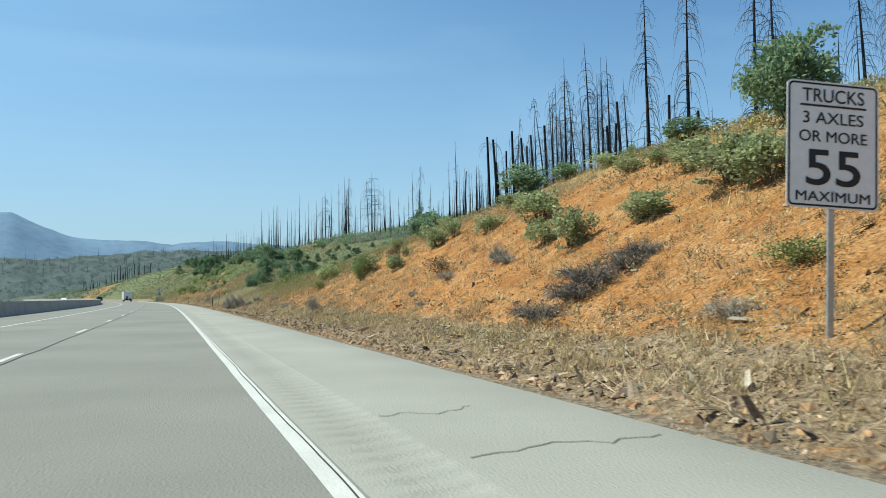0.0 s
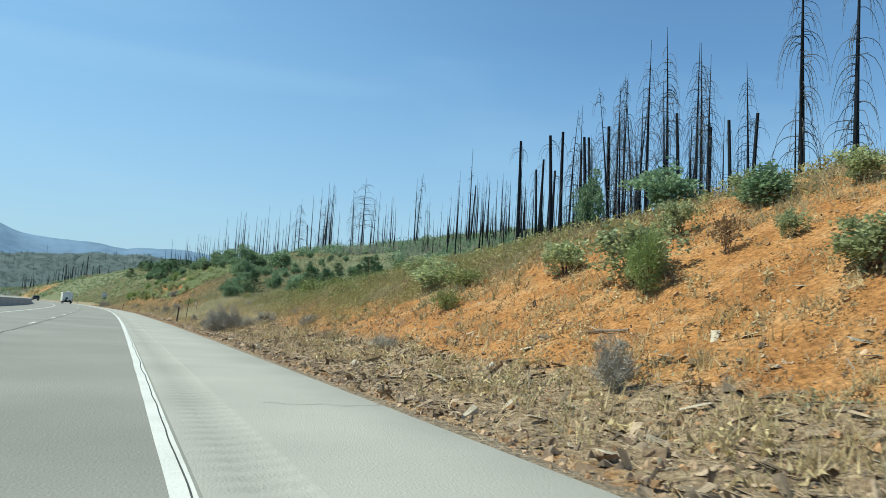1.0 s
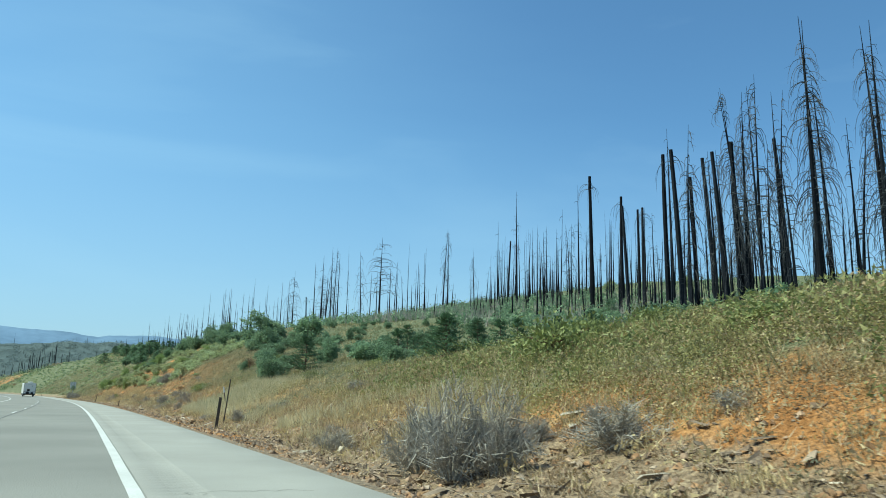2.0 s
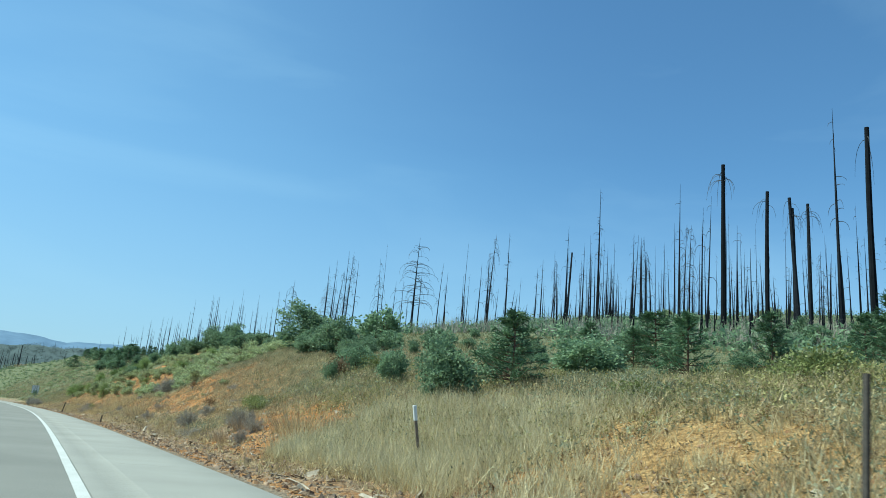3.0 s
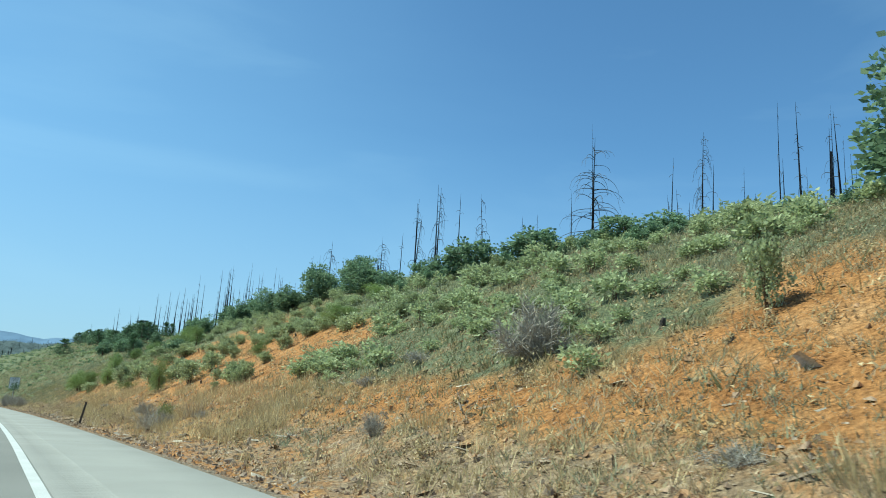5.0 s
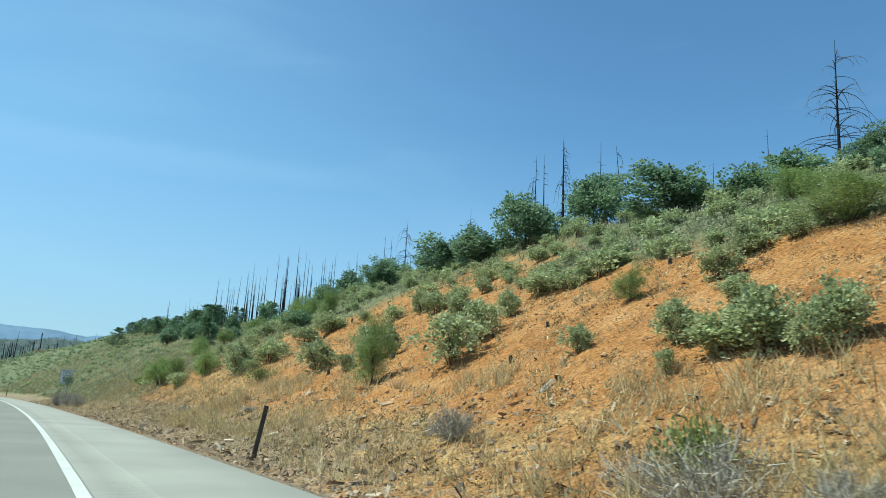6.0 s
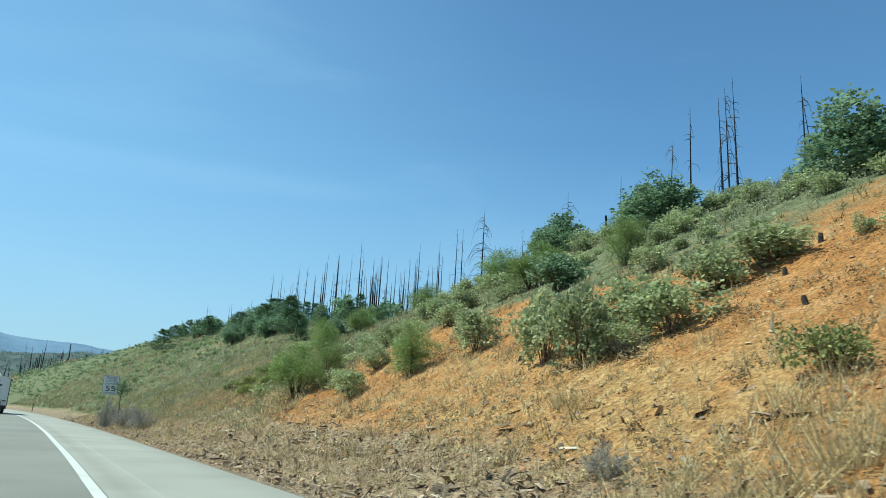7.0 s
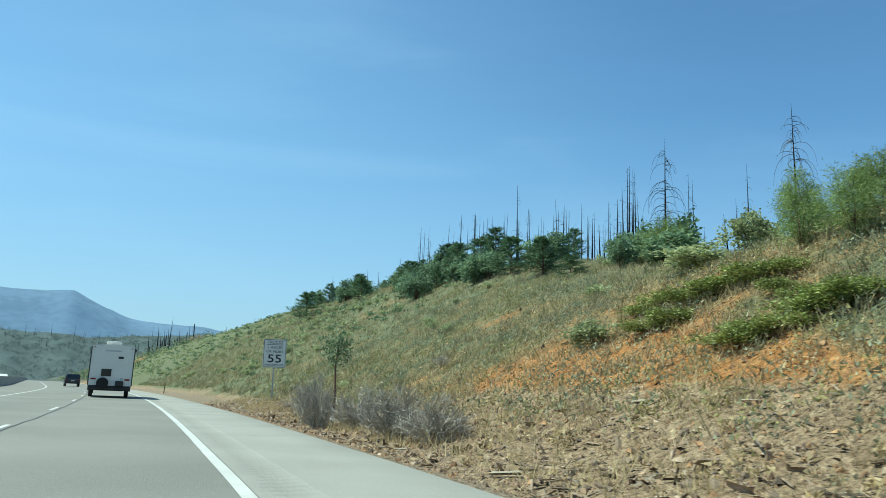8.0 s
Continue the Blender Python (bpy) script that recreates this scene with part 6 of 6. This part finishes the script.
# ---------------------------------------------------------------- road signs
def lettering(text, size, width, x, z, parent, bold=0.006):
    cu = bpy.data.curves.new("lettering", "FONT")
    cu.body, cu.size, cu.align_x, cu.offset, cu.extrude = text, size, "CENTER", bold, 0.002
    tmp = new("lettering_source", cu)
    bpy.context.view_layer.update()
    me = bpy.data.meshes.new_from_object(tmp.evaluated_get(bpy.context.evaluated_depsgraph_get()))
    bpy.data.objects.remove(tmp)
    xs = [v.co.x for v in me.vertices]
    ys = [v.co.y for v in me.vertices]
    k_ = width / (max(xs) - min(xs))
    for v in me.vertices:
        v.co = Vector(((v.co.x - (max(xs) + min(xs)) / 2) * k_ + x, -0.011 - v.co.z, v.co.y - min(ys) + z))
    me.materials.clear()
    # one mesh for each letter
    bm = bmesh.new()
    bm.from_mesh(me)
    left = set(bm.verts)
    while left:
        letter, todo = set(), [left.pop()]
        while todo:
            v = todo.pop()
            letter.add(v)
            for e in v.link_edges:
                o = e.other_vert(v)
                if o in left:
                    left.remove(o)
                    todo.append(o)
        order = {v: i for i, v in enumerate(letter)}
        one = bpy.data.meshes.new("letter")
        one.from_pydata([v.co[:] for v in letter], [], [[order[v] for v in f.verts] for f in bm.faces if f.verts[0] in order])
        one.materials.append(SIGN_BLACK)
        new("letter", one).parent = parent
    bm.free()


def rounded(w, h, r_, z0, steps=5):
    pts = []
    for cx, cz, a0 in ((w / 2 - r_, z0 + r_, -90), (w / 2 - r_, z0 + h - r_, 0), (-w / 2 + r_, z0 + h - r_, 90), (-w / 2 + r_, z0 + r_, 180)):
        pts += [(cx + r_ * math.cos(radians(a0 + 90 * i / steps)), cz + r_ * math.sin(radians(a0 + 90 * i / steps))) for i in range(steps + 1)]
    return pts


def speed_sign(m, foot):
    """A truck speed limit sign on a steel post; z 0 is the lower edge of the panel."""
    ob = thing("speed_limit_sign", "white truck speed limit sign on a steel post", "road sign", "speed limit signs", m)
    W_, H_ = 1.22, 1.52
    g_ = Geo()
    g_.prism(rounded(W_, H_, 0.07, 0), -0.004, 0.004)
    panel = part("panel", g_, SIGN_WHITE, ob)
    g_ = Geo()
    outer, inner = rounded(W_ - 0.04, H_ - 0.04, 0.06, 0.02), rounded(W_ - 0.085, H_ - 0.085, 0.045, 0.0425)
    k_ = len(outer)
    g_.add([(x, -0.008, z) for x, z in outer] + [(x, -0.008, z) for x, z in inner], [(i, (i + 1) % k_, (i + 1) % k_ + k_, i + k_) for i in range(k_)])
    part("border", g_, SIGN_BLACK, panel, "black border line")
    for text, size, width, z in (("TRUCKS", 0.23, 0.82, 1.27), ("3 AXLES", 0.2, 0.8, 1.01), ("OR MORE", 0.19, 0.9, 0.79), ("55", 0.6, 0.72, 0.27), ("MAXIMUM", 0.17, 0.98, 0.08)):
        lettering(text, size, width, 0, z, panel, 0.0 if text != "55" else 0.006)
    g_ = Geo()
    g_.box(-0.44, 0.44, -0.012, -0.008, 1.215, 1.238)
    part("rule", g_, SIGN_BLACK, panel, "thin black line")
    g_ = Geo()
    g_.prism([(-0.04, 0.02), (0.04, 0.02), (0.04, 0.05), (0.015, 0.07), (-0.015, 0.07), (-0.04, 0.05)], foot - 0.5, H_ - 0.05)
    me = g_.mesh("post", STEEL)
    for v in me.vertices:
        v.co = Vector((v.co.x, v.co.z, v.co.y))
    part("post", me, None, ob)
    for z in (0.2, 1.32):
        g_ = Geo()
        g_.tube([(0, -0.02, z), (0, -0.012, z), (0, 0.03, z)], [0.014, 0.018, 0.012], 6)
        part("bolt", g_, STEEL, ob)
    return ob


for s, d, low, turn, lean in ((6.65, 6.5, 1.93, -10, 3.5), (246.1, 5.9, 2.25, -4, -1)):
    base = ground_z(s, d)
    x, y = to_xy(s, d)
    speed_sign(pose(float(x), float(y), low, 0, 0, math.degrees(float(heading(s))) + turn) @ pose(0, 0, 0, 0, lean, 0), base - low)


# ---------------------------------------------------------------- posts by the road
def marker_post(s, d, height, lean, label, mat, width=0.045, top=None):
    ob = thing("marker_post", label, "post", "posts by the road", spot(s, d, 0, 0, 1.0, lean))
    g_ = Geo()
    g_.prism([(-width, -0.015), (width, -0.015), (width, 0.012), (width * 0.3, 0.03), (-width * 0.3, 0.03), (-width, 0.012)], -0.3, height)
    me = g_.mesh("post", mat)
    for v in me.vertices:
        v.co = Vector((v.co.x, v.co.z, v.co.y))
    part("post", me, None, ob)
    if top:
        g_ = Geo()
        g_.box(-width * 1.25, width * 1.25, -0.022, 0.036, height - 0.28, height + 0.02, 0.008)
        part("cap", g_, top, ob, "white reflector sleeve")
    return ob


marker_post(169.6, 3.4, 1.05, (0, 9), "dark weathered roadside post, leaning", POST_DARK)
marker_post(79, 3.4, 1.0, (0, 4), "dark short roadside post in gravel", POST_DARK)
marker_post(83, 4.3, 1.7, (0, 5), "thin tall rusty stake on the bank", POST_DARK, 0.02)
marker_post(93.4, 6.2, 1.1, (0, -11), "weathered leaning marker post with a white top", DEAD_WOOD, 0.028, POST_WHITE)
marker_post(225.2, 3.35, 0.5, (0, -6), "dark broken roadside post, leaning", POST_DARK, 0.06)
marker_post(130.5, 3.3, 0.45, (0, 6), "dark short roadside post in gravel", POST_DARK, 0.035)
marker_post(284, 3.4, 1.0, (0, 3), "dark short roadside post in gravel", POST_DARK, 0.04)

# a sapling in a white tree guard
ob = thing("sapling", "slender sapling with a white trunk guard", "sapling", m=spot(225.9, 4.0))
g_ = Geo()
g_.tube([(0, 0, -0.1), (0.03, 0, 0.9), (0.0, 0.04, 1.6), (0.08, 0, 2.6)], [0.035, 0.03, 0.024, 0.008], 6)
part("trunk", g_, STEM, ob)
g_ = Geo()
g_.tube([(0.0, 0, 0.0), (0.012, 0, 0.32)], [0.06, 0.055], 8)
part("guard", g_, POST_WHITE, ob, "white plastic trunk guard")
g_rng = np.random.default_rng(77)
lc = np.array([0.05, 0, 2.12]) + g_rng.normal(0, 1, (800, 3)) * np.array([0.22, 0.22, 0.25])
part("foliage", triangles("foliage", leaf_blades(g_rng, lc, g_rng.normal(0, 1, (800, 3)), 0.09, 0.045), LEAF_FIR), None, ob)


# ---------------------------------------------------------------- vehicles
def wheel(parent, x, y, r_, w_):
    g_ = Geo()
    g_.tube([(x - w_ / 2, y, r_), (x - w_ / 2 + 0.03, y, r_), (x + w_ / 2 - 0.03, y, r_), (x + w_ / 2, y, r_)], [r_ - 0.03, r_, r_, r_ - 0.03], 20)
    ty = part("wheel", g_, RUBBER, parent)
    g_ = Geo()
    g_.tube([(x - w_ / 2 - 0.008, y, r_), (x + w_ / 2 + 0.008, y, r_)], [r_ * 0.58, r_ * 0.58], 14)
    part("rim", g_, STEEL, ty, "grey metal rim")


def travel_trailer(m):
    """White box trailer; its back is at y 0, it reaches ahead along y."""
    ob = thing("travel_trailer", "white travel trailer with dark trim on the asphalt", "trailer", m=m)
    W2 = 1.22
    g_ = Geo()
    outline = [(-W2, 0.72), (W2, 0.72), (W2, 3.0), (W2 - 0.06, 3.1), (0.5, 3.2), (-0.5, 3.2), (-W2 + 0.06, 3.1), (-W2, 3.0)]
    g_.prism(outline, 0, 7.4)
    body = part("body", g_, TRAILER_WHITE, ob)
    for sx in (-1, 1):
        g_ = Geo()
        g_.box(sx * W2 - 0.03, sx * W2 + 0.03, -0.02, 0.05, 0.72, 3.04, 0.01)
        part("corner_trim", g_, TRIM_DARK, body, "dark corner trim")
    g_ = Geo()
    g_.box(-W2 + 0.02, W2 - 0.02, -0.01, 7.3, 0.42, 0.73, 0.02)
    part("chassis", g_, TRIM_DARK, ob, "black chassis skirt")
    g_ = Geo()
    g_.box(-1.0, 1.0, -0.16, -0.04, 0.5, 0.62, 0.02)
    part("bumper", g_, TRIM_DARK, ob, "dark steel bumper")
    g_ = Geo()
    g_.tube([(-0.42, -0.3, 0.86), (-0.42, -0.28, 0.86), (-0.42, -0.1, 0.86), (-0.42, -0.05, 0.86)], [0.29, 0.34, 0.34, 0.3], 20)
    part("spare_wheel", g_, RUBBER, ob, "black spare wheel on the back")
    g_ = Geo()
    g_.box(-0.55, 0.02, -0.025, 0.0, 1.28, 1.72, 0.01)
    part("window", g_, GLASS_DARK, body, "dark rear window")
    g_ = Geo()
    g_.box(0.32, 0.62, -0.02, 0.0, 2.36, 2.5, 0.008)
    part("vent", g_, TRIM_DARK, body, "small dark vent")
    g_ = Geo()
    g_.box(0.3, 0.75, -0.2, -0.02, 0.72, 1.02, 0.03)
    part("storage_box", g_, TRIM_DARK, ob, "dark box on the bumper")
    for sx in (-1, 1):
        g_ = Geo()
        g_.box(sx * 0.95 - 0.14, sx * 0.95 + 0.14, -0.03, 0.0, 1.06, 1.16, 0.01)
        part("tail_lamp", g_, LAMP_RED, body, "red tail lamp")
        g_ = Geo()
        g_.box(sx * 1.05 - 0.05, sx * 1.05 + 0.05, -0.02, 0.0, 2.98, 3.03)
        part("marker_lamp", g_, LAMP_RED, body, "small red marker lamp")
    # the maker's name, drawn as a plain bar
    g_ = Geo()
    g_.box(-0.45, 0.45, -0.006, 0.0, 2.78, 2.86)
    part("name_bar", g_, STEEL, body, "grey bar of lettering")
    g_ = Geo()
    g_.box(0.55, 0.72, -0.012, 0.0, 1.06, 1.2)
    part("plate", g_, STEEL, body, "plain grey plate")
    g_ = Geo()
    g_.box(-0.42, 0.42, 1.0, 2.0, 3.2, 3.46, 0.08)
    part("air_conditioner", g_, TRAILER_WHITE, ob, "white rooftop unit")
    g_ = Geo()
    g_.box(-0.2, 0.45, 0.25, 0.75, 3.18, 3.34, 0.05)
    part("roof_vent", g_, TRAILER_WHITE, ob, "white roof vent lid")
    g_ = Geo()
    g_.box(W2 + 0.02, W2 + 0.14, 0.3, 5.2, 2.88, 3.0, 0.03)
    part("awning", g_, TRIM_DARK, ob, "rolled dark awning")
    for y in (3.0, 3.95):
        for sx in (-1, 1):
            wheel(ob, sx * 1.06, y, 0.36, 0.22)
    for sx in (-1, 1):
        g_ = Geo()
        g_.box(sx * 0.98 - 0.12, sx * 0.98 + 0.12, 0.25, 0.28, 0.24, 0.5, 0.01)
        part("mud_flap", g_, RUBBER, ob, "black mud flap")
    return ob


travel_trailer(road_pose(255.5, -2.1))


def passenger_car(name, m, paint, label, tall=1.75, length=4.7, width=1.9):
    """Back at y 0, nose along y."""
    ob = thing(name, label, "car", m=m)
    h, L, w2 = tall, length, width / 2
    side = [(0.0, 0.42), (0.02, 0.95), (0.12, 1.02), (0.42, h - 0.06), (0.62, h), (2.6, h - 0.02), (3.35, 1.06), (L - 0.25, 0.92), (L, 0.72), (L - 0.02, 0.4)]
    bm = bmesh.new()
    k_ = len(side)
    rings_ = []
    for x in (-w2, -w2 * 0.9, w2 * 0.9, w2):
        edge = abs(x) > w2 * 0.95
        rings_.append([bm.verts.new((x * (0.86 if z > 1.1 else 1.0), y, z - (0.06 if edge and z > 1.1 else 0))) for y, z in side])
    for a, b in zip(rings_, rings_[1:]):
        for i in range(k_):
            bm.faces.new((a[i], a[(i + 1) % k_], b[(i + 1) % k_], b[i]))
    bm.faces.new(rings_[0])
    bm.faces.new(list(reversed(rings_[-1])))
    bmesh.ops.recalc_face_normals(bm, faces=bm.faces[:])
    me = bpy.data.meshes.new("body")
    bm.to_mesh(me)
    bm.free()
    me.materials.append(paint)
    body = part("body", me, None, ob)
    g_ = Geo()
    z0, z1 = 1.1, h - 0.14
    g_.add([(-w2 * 0.74, 0.165, z0), (w2 * 0.74, 0.165, z0), (w2 * 0.66, 0.34, z1), (-w2 * 0.66, 0.34, z1)], [(0, 1, 2, 3)])
    g_.add([(-w2 * 0.74, 0.155, z0), (w2 * 0.74, 0.155, z0), (w2 * 0.66, 0.33, z1), (-w2 * 0.66, 0.33, z1)], [(0, 3, 2, 1)])
    part("rear_window", g_, GLASS_DARK, body, "dark rear window")
    for sx in (-1, 1):
        g_ = Geo()
        g_.box(sx * w2 * 0.86 - 0.07, sx * w2 * 0.86 + 0.07, -0.02, 0.06, 0.78, 1.0, 0.015)
        part("tail_lamp", g_, LAMP_RED, body, "red tail lamp")
        g_ = Geo()
        g_.box(sx * w2 * 0.87 - 0.01, sx * w2 * 0.87 + 0.012, 0.6, 2.7, 1.1, h - 0.16, 0.008)
        part("side_window", g_, GLASS_DARK, body, "dark side windows")
        for y in (0.9, L - 0.95):
            wheel(ob, sx * (w2 - 0.1), y, 0.35, 0.22)
    g_ = Geo()
    g_.box(-w2 * 0.96, w2 * 0.96, -0.06, 0.1, 0.4, 0.62, 0.03)
    part("bumper", g_, TRIM_DARK, ob, "dark bumper")
    g_ = Geo()
    g_.box(-0.22, 0.22, -0.015, 0.02, 0.74, 0.86)
    part("plate", g_, STEEL, body, "plain grey plate")
    return ob


passenger_car("suv", road_pose(322, -4.0), CAR_BLACK, "black sport utility car on the asphalt")
passenger_car("car", road_pose(357, -13.6, -0.05, 180), CAR_WHITE, "white car on the opposite carriageway", 1.45, 4.5, 1.8)
